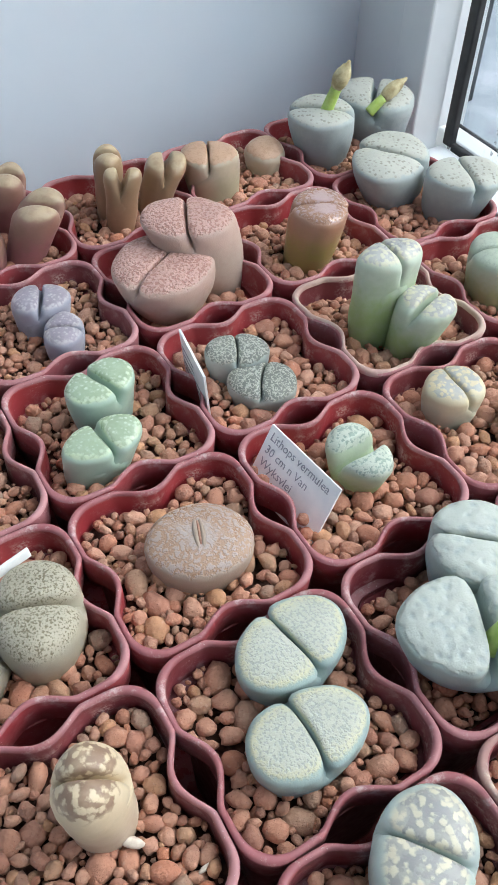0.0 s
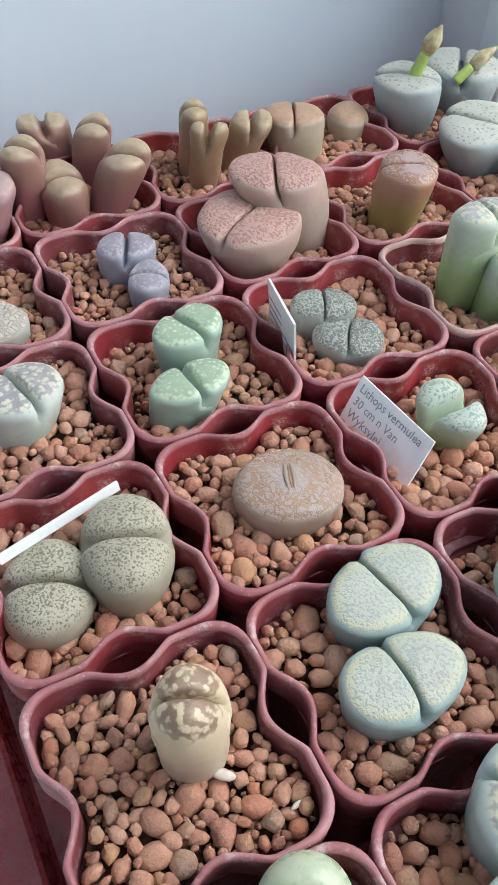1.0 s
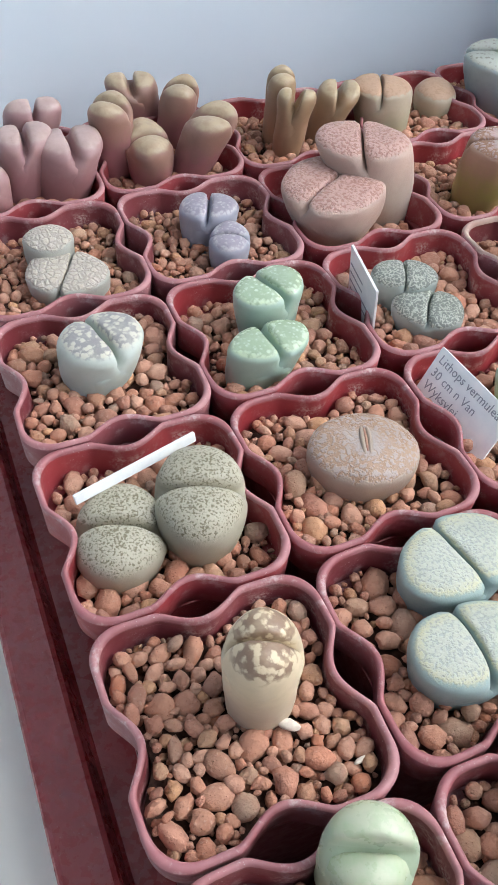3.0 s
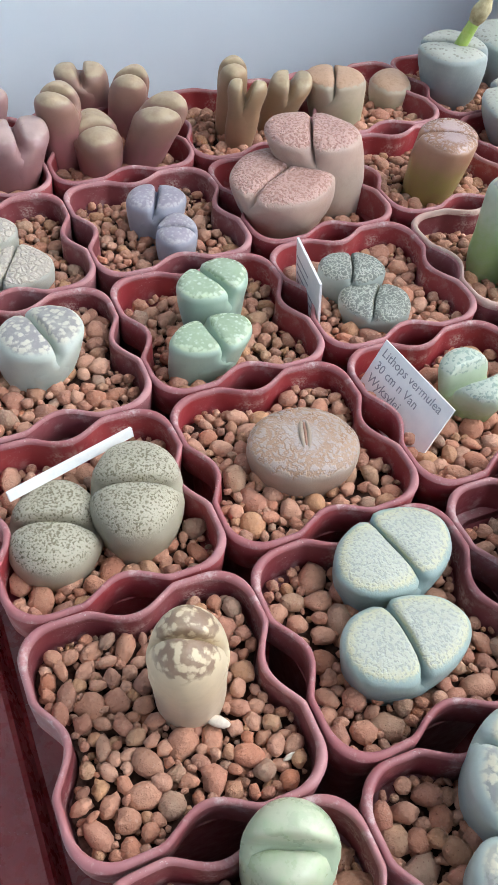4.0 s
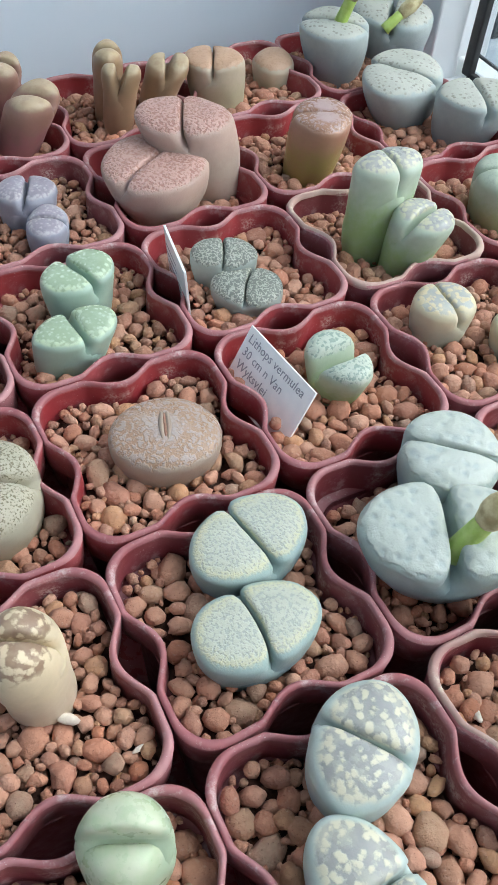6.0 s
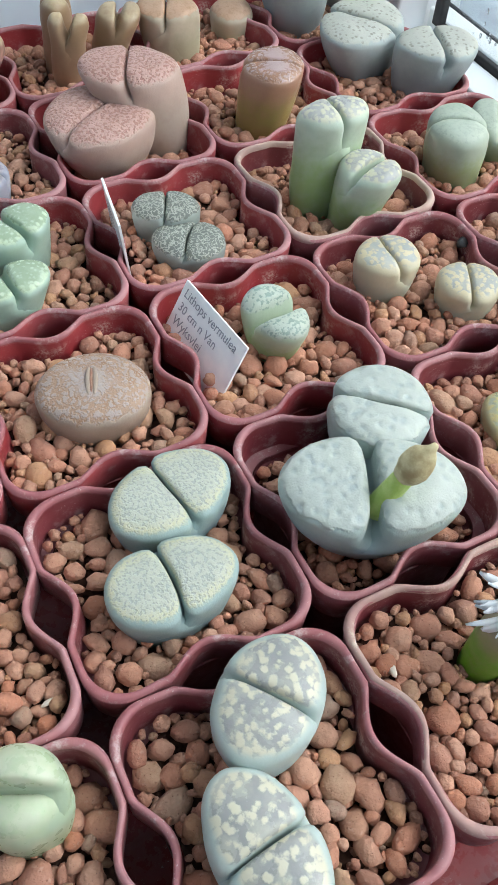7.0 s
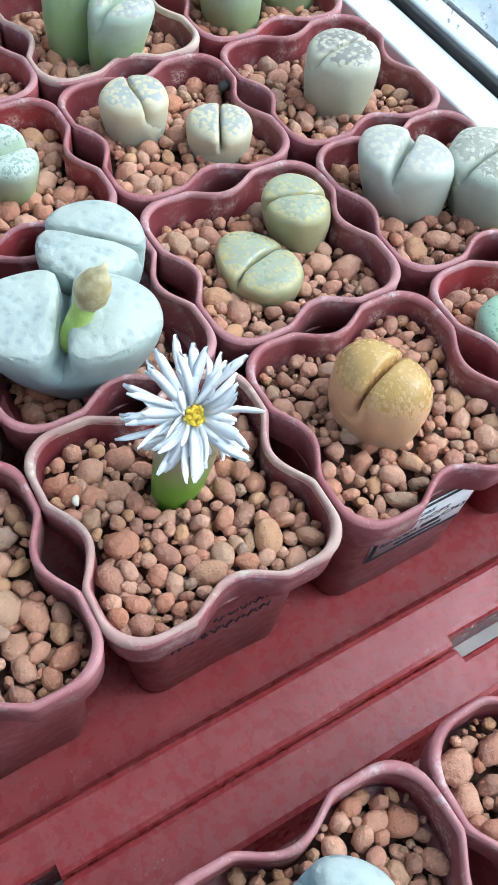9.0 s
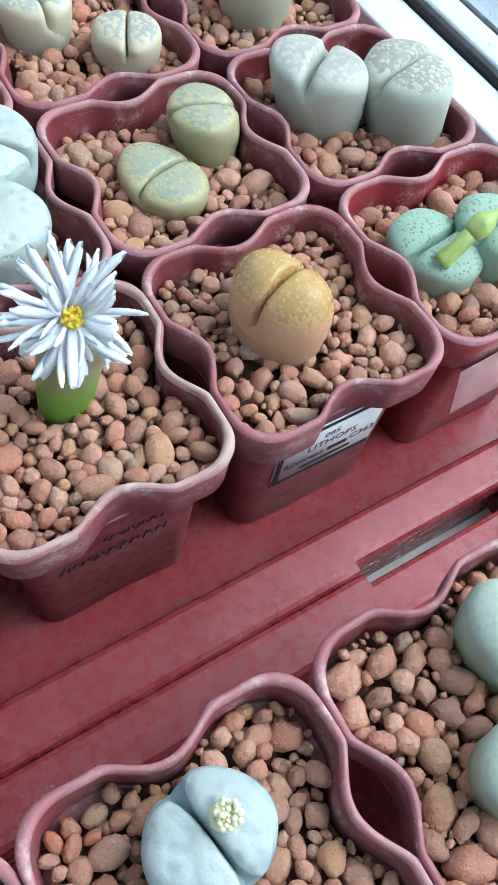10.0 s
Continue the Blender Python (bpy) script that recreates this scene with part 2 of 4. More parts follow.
SKINS = {
    "cream": (stone_skin("cream_skin", (0.70, 0.58, 0.40), (0.62, 0.51, 0.38), (0.70, 0.58, 0.40), (0.28, 0.18, 0.12), "window", 340, 0.5, 0.22, 0.1, 0.2), "cream living stone with jagged brown windows"),
    "grey_green": (stone_skin("grey_green_skin", (0.36, 0.47, 0.45), (0.24, 0.37, 0.40), (0.53, 0.56, 0.47), (0.35, 0.39, 0.37), "fleck", 1150, 0.5, 0.10, 0.65, 0.4, 0.25, (0.55, 0.53, 0.33)), "grey-green living stone with finely dotted, yellow-edged tops"),
    "olive_grey": (stone_skin("olive_grey_skin", (0.40, 0.37, 0.28), (0.38, 0.33, 0.23), (0.47, 0.44, 0.34), (0.15, 0.13, 0.07), "fleck", 1500, 0.6, 0.06, 0.85, 0.25), "olive-grey speckled living stone, smooth like a pebble"),
    "tan_lilac": (stone_skin("tan_lilac_skin", (0.44, 0.35, 0.28), (0.36, 0.28, 0.22), (0.45, 0.39, 0.37), (0.40, 0.255, 0.17), "rimmed", 480, 0.45, 0.02, 0.8, 0.4), "tan and lilac living stone with a short slit"),
    "yellow_star": (stone_skin("yellow_star_skin", (0.64, 0.58, 0.40), (0.48, 0.52, 0.42), (0.68, 0.60, 0.39), (0.38, 0.40, 0.39), "window", 357, 0.45, 0.25, 0.15, 0.2), "pale yellow living stone with star-shaped grey windows"),
    "beige_star": (stone_skin("beige_star_skin", (0.58, 0.57, 0.44), (0.48, 0.50, 0.36), (0.60, 0.57, 0.44), (0.27, 0.25, 0.23), "window", 340, 0.5, 0.25, 0.1, 0.2), "tall beige living stone with grey star markings"),
    "white_star": (stone_skin("white_star_skin", (0.54, 0.60, 0.54), (0.46, 0.56, 0.52), (0.64, 0.62, 0.52), (0.31, 0.30, 0.30), "window", 357, 0.5, 0.22, 0.2, 0.2), "whitish heart-shaped living stone with grey fringed windows"),
    "mint": (stone_skin("mint_skin", (0.40, 0.54, 0.44), (0.35, 0.50, 0.42), (0.52, 0.63, 0.49), (0.35, 0.45, 0.31), "window", 420, 0.36, 0.09, 0.8, 0.2, 0.25, (0.49, 0.60, 0.40), 0.25), "mint-green living stone with clear toothed windows"),
    "grey_net": (stone_skin("grey_net_skin", (0.34, 0.39, 0.36), (0.27, 0.32, 0.30), (0.18, 0.20, 0.175), (0.43, 0.45, 0.39), "maze", 720, 0.55, 0.03, 0.5, 0.25), "grey-green living stone with a fine pale network"),
    "pale_green_star": (stone_skin("pale_green_star_skin", (0.52, 0.62, 0.50), (0.33, 0.47, 0.20), (0.64, 0.64, 0.48), (0.40, 0.41, 0.41), "window", 340, 0.42, 0.25, 0.2, 0.2), "tall pale green living stone with mottled grey tops"),
    "sage": (stone_skin("sage_skin", (0.42, 0.50, 0.40), (0.32, 0.40, 0.20), (0.45, 0.52, 0.43), (0.33, 0.40, 0.33), "speckle", 600, 0.5, 0.1, 0.5, 0.15), "plain sage-green living stone with a rounded top"),
    "white_warty": (stone_skin("white_warty_skin", (0.47, 0.47, 0.41), (0.40, 0.42, 0.38), (0.60, 0.54, 0.45), (0.47, 0.42, 0.36), "net", 440, 0.65, 0.05, 0.5, 0.6), "whitish living stone with a warty top"),
    "lilac": (stone_skin("lilac_skin", (0.36, 0.37, 0.44), (0.33, 0.36, 0.42), (0.52, 0.49, 0.52), (0.31, 0.28, 0.33), "window", 480, 0.5, 0.1, 0.75, 0.2), "small bluish-lilac living stone with toothed windows"),
    "pink_net": (stone_skin("pink_net_skin", (0.53, 0.38, 0.32), (0.50, 0.41, 0.34), (0.60, 0.38, 0.33), (0.40, 0.20, 0.155), "brain", 850, 0.45, 0.05, 0.5, 0.7), "large pink living stone with a brain-like pitted top"),
    "tan_pink": (stone_skin("tan_pink_skin", (0.44, 0.25, 0.17), (0.34, 0.28, 0.09), (0.50, 0.37, 0.36), (0.36, 0.20, 0.13), "rimmed", 420, 0.34, 0.06, 0.5, 0.3), "leaning tan-pink living stone with a glossy lilac top"),
    "blue_grey_spot": (stone_skin("blue_grey_spot_skin", (0.40, 0.47, 0.46), (0.31, 0.37, 0.39), (0.50, 0.52, 0.46), (0.27, 0.26, 0.22), "dots", 480, 0.55, 0.06, 0.5, 0.45), "large blue-grey living stone with dotted flat tops"),
    "mauve_finger": (stone_skin("mauve_finger_skin", (0.42, 0.25, 0.25), (0.36, 0.17, 0.18), (0.54, 0.39, 0.36), (0.44, 0.31, 0.28), "plain", 300, 0.4, 0.3, 0.5, 0.15), "mauve-brown two-lobed cone plant"),
    "brown_finger": (stone_skin("brown_finger_skin", (0.34, 0.195, 0.15), (0.36, 0.15, 0.16), (0.50, 0.39, 0.26), (0.36, 0.245, 0.165), "plain", 320, 0.4, 0.25, 0.5, 0.15), "brown and olive two-lobed cone plant"),
    "green_finger": (stone_skin("green_finger_skin", (0.37, 0.25, 0.15), (0.38, 0.24, 0.15), (0.52, 0.41, 0.26), (0.38, 0.26, 0.16), "plain", 320, 0.4, 0.25, 0.5, 0.15), "olive-green two-lobed cone plant"),
    "tan_top": (stone_skin("tan_top_skin", (0.52, 0.44, 0.33), (0.44, 0.40, 0.27), (0.54, 0.35, 0.235), (0.42, 0.25, 0.15), "speckle", 600, 0.5, 0.06, 0.5, 0.3), "tan living stone with an orange-brown top"),
    "blue_star": (stone_skin("blue_star_skin", (0.48, 0.57, 0.54), (0.36, 0.49, 0.50), (0.66, 0.63, 0.49), (0.32, 0.33, 0.32), "window", 323, 0.38, 0.22, 0.1, 0.2), "cream living stone with dark fringed windows"),
    "pale_bumpy": (stone_skin("pale_bumpy_skin", (0.44, 0.53, 0.50), (0.34, 0.46, 0.47), (0.52, 0.575, 0.525), (0.38, 0.45, 0.45), "dimple", 330, 0.42, 0.04, 0.5, 0.45), "large pale blue-green living stone, pitted tops"),
    "olive_window": (stone_skin("olive_window_skin", (0.40, 0.38, 0.21), (0.34, 0.33, 0.19), (0.56, 0.48, 0.22), (0.36, 0.39, 0.30), "window", 420, 0.42, 0.1, 0.6, 0.25), "olive-green living stone with greyish windows"),
    "stone_star": (stone_skin("stone_star_skin", (0.52, 0.56, 0.48), (0.47, 0.50, 0.42), (0.60, 0.58, 0.47), (0.44, 0.44, 0.41), "window", 340, 0.5, 0.25, 0.2, 0.2), "stone-grey heart-shaped living stone"),
    "stone_crust": (stone_skin("stone_crust_skin", (0.50, 0.55, 0.46), (0.43, 0.48, 0.39), (0.60, 0.60, 0.51), (0.36, 0.36, 0.29), "window", 365, 0.6, 0.18, 0.2, 0.7), "grey living stone with a white crust on top"),
    "clear_green": (stone_skin("clear_green_skin", (0.44, 0.54, 0.38), (0.38, 0.50, 0.30), (0.54, 0.59, 0.43), (0.38, 0.51, 0.29), "plain", 230, 0.3, 0.1, 0.5, 0.1), "glassy pale green living stone with a new leaf pair"),
    "orange": (stone_skin("orange_skin", (0.66, 0.39, 0.22), (0.60, 0.44, 0.29), (0.68, 0.41, 0.20), (0.52, 0.33, 0.11), "window", 520, 0.34, 0.08, 0.5, 0.3), "orange-brown living stone with dotted tops"),
    "spotted_green": (stone_skin("spotted_green_skin", (0.34, 0.50, 0.38), (0.30, 0.46, 0.33), (0.37, 0.53, 0.40), (0.14, 0.24, 0.18), "dots", 850, 0.5, 0.02, 0.5, 0.2), "pale green living stone with dark green dots"),
    "split_green": (stone_skin("split_green_skin", (0.47, 0.57, 0.43), (0.34, 0.48, 0.22), (0.54, 0.61, 0.52), (0.24, 0.34, 0.29), "fleck", 850, 0.5, 0.06, 0.8, 0.3), "green living stone with its lobes split wide apart"),
    "ice_blue": (stone_skin("ice_blue_skin", (0.40, 0.53, 0.56), (0.34, 0.48, 0.53), (0.48, 0.55, 0.53), (0.36, 0.42, 0.43), "dimple", 330, 0.5, 0.04, 0.5, 0.4), "ice-blue living stone with a bud in its slit"),
}
STEM = stone_skin("flower_stem_skin", (0.40, 0.33, 0.22), (0.16, 0.36, 0.02), (0.45, 0.4, 0.3), (0.4, 0.35, 0.25), "plain", 250, 0.35, 0.3, 0.5, 0.1, 0.24)
BUDGREEN = grainy("bud_green", (0.36, 0.52, 0.10), (0.48, 0.60, 0.20), 250, 0.4)
BUDTAN = grainy("withered_bud", (0.60, 0.54, 0.32), (0.36, 0.28, 0.14), 260, 0.6)
BUDYELLOW = grainy("pale_yellow_bud", (0.72, 0.68, 0.40), (0.8, 0.78, 0.55), 500, 0.6)
BUDRED = grainy("reddish_sepal_and_slit_shade", (0.30, 0.13, 0.09), (0.38, 0.22, 0.15), 500, 0.6)
PETAL = grainy("white_petal", (0.84, 0.87, 0.93), (0.9, 0.92, 0.95), 400, 0.5, 0.0002)
PETAL.node_tree.nodes["Principled BSDF"].inputs["Subsurface Weight"].default_value = 0.4
PETAL.node_tree.nodes["Principled BSDF"].inputs["Subsurface Radius"].default_value = (0.001, 0.001, 0.001)
STAMEN = grainy("yellow_stamen", (0.85, 0.55, 0.03), (0.9, 0.68, 0.08), 700, 0.6)


# ---- building blocks ----
def mesh_of(name, bm, mat, smooth=True):
    me = bpy.data.meshes.new(name)
    bm.to_mesh(me)
    bm.free()
    me.materials.append(mat)
    if smooth:
        me.shade_smooth()
    return me


def part(name, data, mat, parent, label=""):
    me = data if isinstance(data, bpy.types.Mesh) else mesh_of(name, data, mat)
    ob = new(name, me)
    ob.parent = parent
    if label:
        ob["label"] = label
    return ob


def thing(name, m, label, category, group="", kind=""):
    ob = new(name)
    ob.empty_display_size = 0.01
    ob.matrix_world = m
    return tagged(ob, label, category, group, kind)


def block(x0, y0, z0, x1, y1, z1, bevel=0.0):
    bm = bmesh.new()
    bmesh.ops.create_cube(bm, size=1)
    for v in bm.verts:
        v.co = ((x0 + x1) / 2 + v.co.x * (x1 - x0), (y0 + y1) / 2 + v.co.y * (y1 - y0), (z0 + z1) / 2 + v.co.z * (z1 - z0))
    if bevel:
        bmesh.ops.bevel(bm, geom=bm.edges[:], offset=bevel, segments=3, affect="EDGES", profile=0.5)
    return bm


def flat_part(name, bm, mat, parent, label=""):
    me = mesh_of(name, bm, mat, False)
    return part(name, me, mat, parent, label)


def lathe(rows, close=True):
    """A skin over rings of equal count."""
    bm = bmesh.new()
    prev = None
    for ring in rows:
        cur = [bm.verts.new(p) for p in ring]
        if prev:
            for i in range(len(cur)):
                bm.faces.new((prev[i - 1], prev[i], cur[i], cur[i - 1]))
        prev = cur
    if close:
        bm.faces.new(prev)
    return bm


def tube(points, radii, n=12):
    """A round stem through points, closed at both ends."""
    rows = []
    for k, (p, r) in enumerate(zip(points, radii)):
        a, b = Vector(points[max(k - 1, 0)]), Vector(points[min(k + 1, len(points) - 1)])
        turn = (b - a).to_track_quat("Z", "Y").to_matrix()
        rows.append([Vector(p) + turn @ Vector((r * math.cos(t), r * math.sin(t), 0)) for t in (2 * math.pi * i / n for i in range(n))])
    bm = lathe(rows)
    bm.verts.ensure_lookup_table()
    bm.faces.new([bm.verts[i] for i in reversed(range(n))])
    return bm


def text_mesh(body, size, mat):
    cu = bpy.data.curves.new("writing", "FONT")
    cu.body, cu.size, cu.extrude, cu.resolution_u = body, size, 0.00004, 2
    tmp = bpy.data.objects.new("writing", cu)
    scene.collection.objects.link(tmp)
    me = bpy.data.meshes.new_from_object(tmp.evaluated_get(bpy.context.evaluated_depsgraph_get()))
    bpy.data.objects.remove(tmp)
    me.materials.clear()
    me.materials.append(mat)
    return me


# ---- the window niche ----
def structure(name, bm, mat, label, smooth=False):
    return tagged(new(name, mesh_of(name, bm, mat, smooth)), label, kind="structure")


WALL_Y, FRAME_X, SILL_Z = 0.378, 0.303, 0.0437
structure("window_sill", block(-0.35, -1.4, -0.04, 0.34, WALL_Y + 0.1, 0.0, 0.002), SILL, "pale window sill board under the trays")
structure("wall_north", block(-0.6, WALL_Y, -0.9, FRAME_X + 0.05, WALL_Y + 0.2, 1.6), PLASTER, "smooth white wall of the window niche")
structure("wall_south", block(-0.6, -1.6, -0.9, FRAME_X + 0.05, -1.4, 1.6), PLASTER, "smooth white wall of the window niche")
structure("wall_east", block(FRAME_X + 0.005, -1.4, -0.9, FRAME_X + 0.06, WALL_Y, -0.04), PLASTER, "white wall under the window")
# Ceiling, walls and floor of the room stand out of view and bounce light.
structure("ceiling", block(-1.8, -2.6, 1.6, FRAME_X + 0.3, 1.6, 1.7), ROOMPAINT, "white ceiling")
structure("wall_west", block(-1.8, -2.6, -0.9, -1.7, 1.6, 0.15), ROOMPAINT, "unseen pale wall under the added fill opening")
structure("wall_west_lintel", block(-1.8, -2.6, 1.45, -1.7, 1.6, 1.6), ROOMPAINT, "unseen pale wall over the added fill opening")
structure("wall_left", block(-1.7, 1.5, -0.9, -0.6, 1.6, 1.6), ROOMPAINT, "pale wall of the room")
structure("wall_right", block(-1.7, -2.6, -0.9, -0.6, -2.5, 1.6), ROOMPAINT, "pale wall of the room")
structure("floor", block(-1.8, -2.6, -1.0, FRAME_X + 0.3, 1.6, -0.9), SILL, "pale floor of the room")
# Unseen opening, added so that sky light fills in from the room side.
fill_window = thing("unseen_fill_window", pose(0, 0, 0), "unseen wide opening added to let fill light in, white frame", "window", kind="structure")
for y in (-2.6, -1.2, 0.2, 1.54):
    flat_part("window_frame", block(-1.78, y, 0.15, -1.72, y + 0.06, 1.45, 0.002), PVC, fill_window)


def window():
    w = thing("window_1", pose(0, 0, 0), "white plastic window with black gasket and rain drops", "window", kind="structure")
    x, g = FRAME_X, FRAME_X + 0.0195
    flat_part("window_frame", block(x - 0.001, 0.338, 0.0, x + 0.06, WALL_Y, 1.58, 0.0015), PVC, w)
    flat_part("window_frame", block(x - 0.004, 0.3145, 0.0, x + 0.0155, 0.3375, 1.58, 0.0015), PVC, w)
    flat_part("window_frame", block(x, -1.398, 0.0, g, 0.3140, SILL_Z, 0.0015), PVC, w)
    flat_part("window_frame", block(x, -1.398, 1.5, g + 0.03, 0.3140, 1.595, 0.0015), PVC, w)
    flat_part("gasket", block(g - 0.0005, 0.3070, SILL_Z + 0.0005, g + 0.004, 0.3140, 1.5, 0.001), GASKET, w, "black rubber gasket")
    flat_part("gasket", block(g + 0.0003, -1.398, 0.0, g + 0.0042, 0.3075, SILL_Z + 0.003, 0.001), GASKET, w, "black rubber gasket")
    pane = flat_part("pane", block(g + 0.0046, -1.398, 0.02, g + 0.0086, 0.3140, 1.5), GLASS, w, "rain-spotted glass pane")
    pane.visible_shadow = False
    flat_part("outer_frame", block(g + 0.0095, -1.398, 0.0, g + 0.0225, 0.33, SILL_Z + 0.001, 0.0015), PVC, w)
    flat_part("outer_gasket", block(g + 0.0226, -1.398, 0.0, g + 0.0245, 0.33, SILL_Z + 0.0015, 0.0005), GASKET, w)
    # drops on the pane
    bm = bmesh.new()
    rng = random.Random(4)
    for k in range(420):
        y, z, r = rng.uniform(-0.05, 0.29), SILL_Z + 0.005 + rng.random() ** 1.4 * 0.12, rng.uniform(0.0004, 0.0012)
        bmesh.ops.create_icosphere(bm, subdivisions=1, radius=1, matrix=Matrix.LocRotScale((g + 0.0089, y, z), None, (0.0004, r, r * rng.uniform(1, 1.6))))
    drops = part("rain_drops", bm, GLASS, w, "clear rain drops")
    drops["kind"] = "stuff"
    drops.visible_shadow = False


window()
ledge = thing("outer_ledge", pose(0, 0, 0), "wet pale metal ledge outside the window", "ledge", kind="structure")
flat_part("sheet", block(FRAME_X + 0.05, -1.5, 0.0, FRAME_X + 0.30, 0.7, 0.012, 0.002), OUTSIDE, ledge)
flat_part("drip_edge", block(FRAME_X + 0.301, -1.5, -0.01, FRAME_X + 0.31, 0.7, 0.02, 0.002), RAIL, ledge)
flat_part("rail_post", block(FRAME_X + 0.115, 0.394, 0.012, FRAME_X + 0.121, 0.400, 0.9, 0.001), RAIL, ledge)
bm = bmesh.new()
bmesh.ops.create_grid(bm, x_segments=1, y_segments=1, size=400)
structure("ground", bm, grainy("far_wet_ground", (0.42, 0.46, 0.48), (0.6, 0.63, 0.66), 0.4), "pale wet ground far below").location.z = -6

# ---- trays ----
PLATE = 0.011  # height of the tray's plate, on which the pots stand
BAND = 0.023  # height of its raised border


def swept(profile, start, end, along):
    """A border piece: its cross-section (across, height) drawn out along x or y."""
    bm = bmesh.new()
    rows = []
    for s in (start, end):
        rows.append([bm.verts.new((s, a, z) if along == "x" else (a, s, z)) for a, z in profile])
    n = len(profile)
    for k in range(n):
        bm.faces.new((rows[0][k - 1], rows[0][k], rows[1][k], rows[1][k - 1]))
    bm.faces.new(rows[0][::-1]), bm.faces.new(rows[1])
    bmesh.ops.recalc_face_normals(bm, faces=bm.faces[:])
    return bm


def seedling_tray(x0, y0, x1, y1, slots, label):
    """A tray whose border is a raised band, cut by long grip slots along its front and back."""
    t = thing("seedling_tray", pose(0, 0, 0), label, "tray", "plant trays")
    w, cut = 0.0185, 0.0030
    flat_part("plate", block(x0 + w - 0.001, y0 + w - 0.001, 0.0, x1 - w + 0.001, y1 - w + 0.001, PLATE, 0.0008), TRAY, t)

    def band(outer, inner):
        d = 1 if inner > outer else -1
        return [(outer, 0.0), (outer, BAND - 0.0018), (outer + d * 0.0006, BAND - 0.0005), (outer + d * 0.0018, BAND), (inner - d * 0.0050, BAND + 0.0004), (inner - d * 0.0036, BAND - 0.0004), (inner - d * 0.0030, BAND - 0.0020), (inner - d * 0.0012, PLATE + 0.0020), (inner, PLATE + 0.0008), (inner, 0.0)]

    for a, c in ((x0, x0 + w), (x1, x1 - w)):
        flat_part("border", swept(band(a, c), y0 + 0.0002, y1 - 0.0002, "y"), TRAY, t)
    for a, c, d in ((y0, y0 + w, 1), (y1, y1 - w, -1)):
        x = x0 + w - 0.002
        for s, e in slots:
            flat_part("border", swept(band(a, c), x, s, "x"), TRAY, t)
            flat_part("border", swept(band(a + d * cut, c), s, e, "x"), TRAY, t)
            x = e
        flat_part("border", swept(band(a, c), x, x1 - w + 0.002, "x"), TRAY, t)
    return t


seedling_tray(-0.0495, -0.0525, 0.2895, 0.3525, ((0.003, 0.0615), (0.1775, 0.236)), "dark red plastic seedling tray full of pots on the sill")
seedling_tray(-0.0495, -0.4700, 0.2895, -0.0527, ((0.003, 0.0615), (0.1775, 0.236)), "dark red plastic seedling tray beside the first one")


# ---- pots ----
HALF, ROUND, DENT, REACH = 0.02955, 0.0098, 0.0050, 0.0114


def outline(half, z, round_off=ROUND, dent=DENT, steps=9):
    pts, flat = [], half - round_off
    for q in range(4):
        c, s = (1, 0, -1, 0)[q], (0, 1, 0, -1)[q]
        loc = []
        for k in range(28):
            y = -flat + 2 * flat * k / 28
            d = dent * math.cos(math.pi * y / 2 / REACH) ** 1.3 if abs(y) < REACH else 0
            loc.append((half - d, y))
        for k in range(steps):
            b = math.pi / 2 * k / steps
            loc.append((flat + round_off * math.cos(b), flat + round_off * math.sin(b)))
        pts += [(x * c - y * s, x * s + y * c, z) for x, y in loc]
    return pts


TALL = RIM - PLATE


def wobble(bm, size, amount, seed):
    for v in bm.verts:
        v.co += noise.noise_vector(v.co * size + Vector((seed, 0, 0))) * amount
    return bm


def pot_meshes(seed):
    low = 0.0004 - TALL
    body = lathe([outline(HALF - 0.0017, -0.0016), outline(HALF - 0.0020, -0.0130), outline(HALF - 0.0030, -0.0138, 0.0090, 0.0040), outline(HALF - 0.0066, -0.0142, 0.0070, 0.0004), outline(HALF - 0.0085, 0.004 - TALL, 0.0065, 0.0),
                  outline(HALF - 0.0088, low + 0.0010, 0.006, 0.0), outline(HALF - 0.0082, low, 0.006, 0.0), outline(HALF - 0.0075, low + 0.0006, 0.0065, 0.0), outline(HALF - 0.0052, -0.0140, 0.0075, 0.0), outline(HALF - 0.0050, -0.0122, 0.0080, 0.0)], False)
    bmesh.ops.recalc_face_normals(body, faces=body.faces[:])
    rim = lathe([outline(HALF - 0.0017, -0.003), outline(HALF - 0.0016, -0.0006), outline(HALF - 0.0013, -0.0001), outline(HALF - 0.0008, 0.0001), outline(HALF - 0.0003, -0.0001), outline(HALF, -0.0006),
                 outline(HALF - 0.0001, -0.004), outline(HALF - 0.0005, -0.0116), outline(HALF - 0.0009, -0.0121), outline(HALF - 0.0046, -0.0123, 0.0085, 0.0006)], False)
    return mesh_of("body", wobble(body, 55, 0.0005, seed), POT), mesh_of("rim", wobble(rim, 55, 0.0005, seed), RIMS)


POT_MESHES = [pot_meshes(s * 7.7) for s in range(4)]
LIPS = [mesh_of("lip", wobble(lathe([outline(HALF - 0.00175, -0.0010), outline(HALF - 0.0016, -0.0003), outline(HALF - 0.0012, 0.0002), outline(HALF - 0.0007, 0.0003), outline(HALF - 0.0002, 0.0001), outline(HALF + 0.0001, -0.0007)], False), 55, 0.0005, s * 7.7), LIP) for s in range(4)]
LIMED = mesh_of("rim", wobble(lathe([outline(HALF - 0.0018, -0.002), outline(HALF - 0.0016, -0.0002), outline(HALF - 0.0008, 0.0002), outline(HALF - 0.0003, -0.0002), outline(HALF + 0.0001, -0.0012), outline(HALF, -0.0022)], False), 55, 0.0005, 3.0), DUSTY)
PX0, PX, PY = 0.0015, 0.0592, 0.06
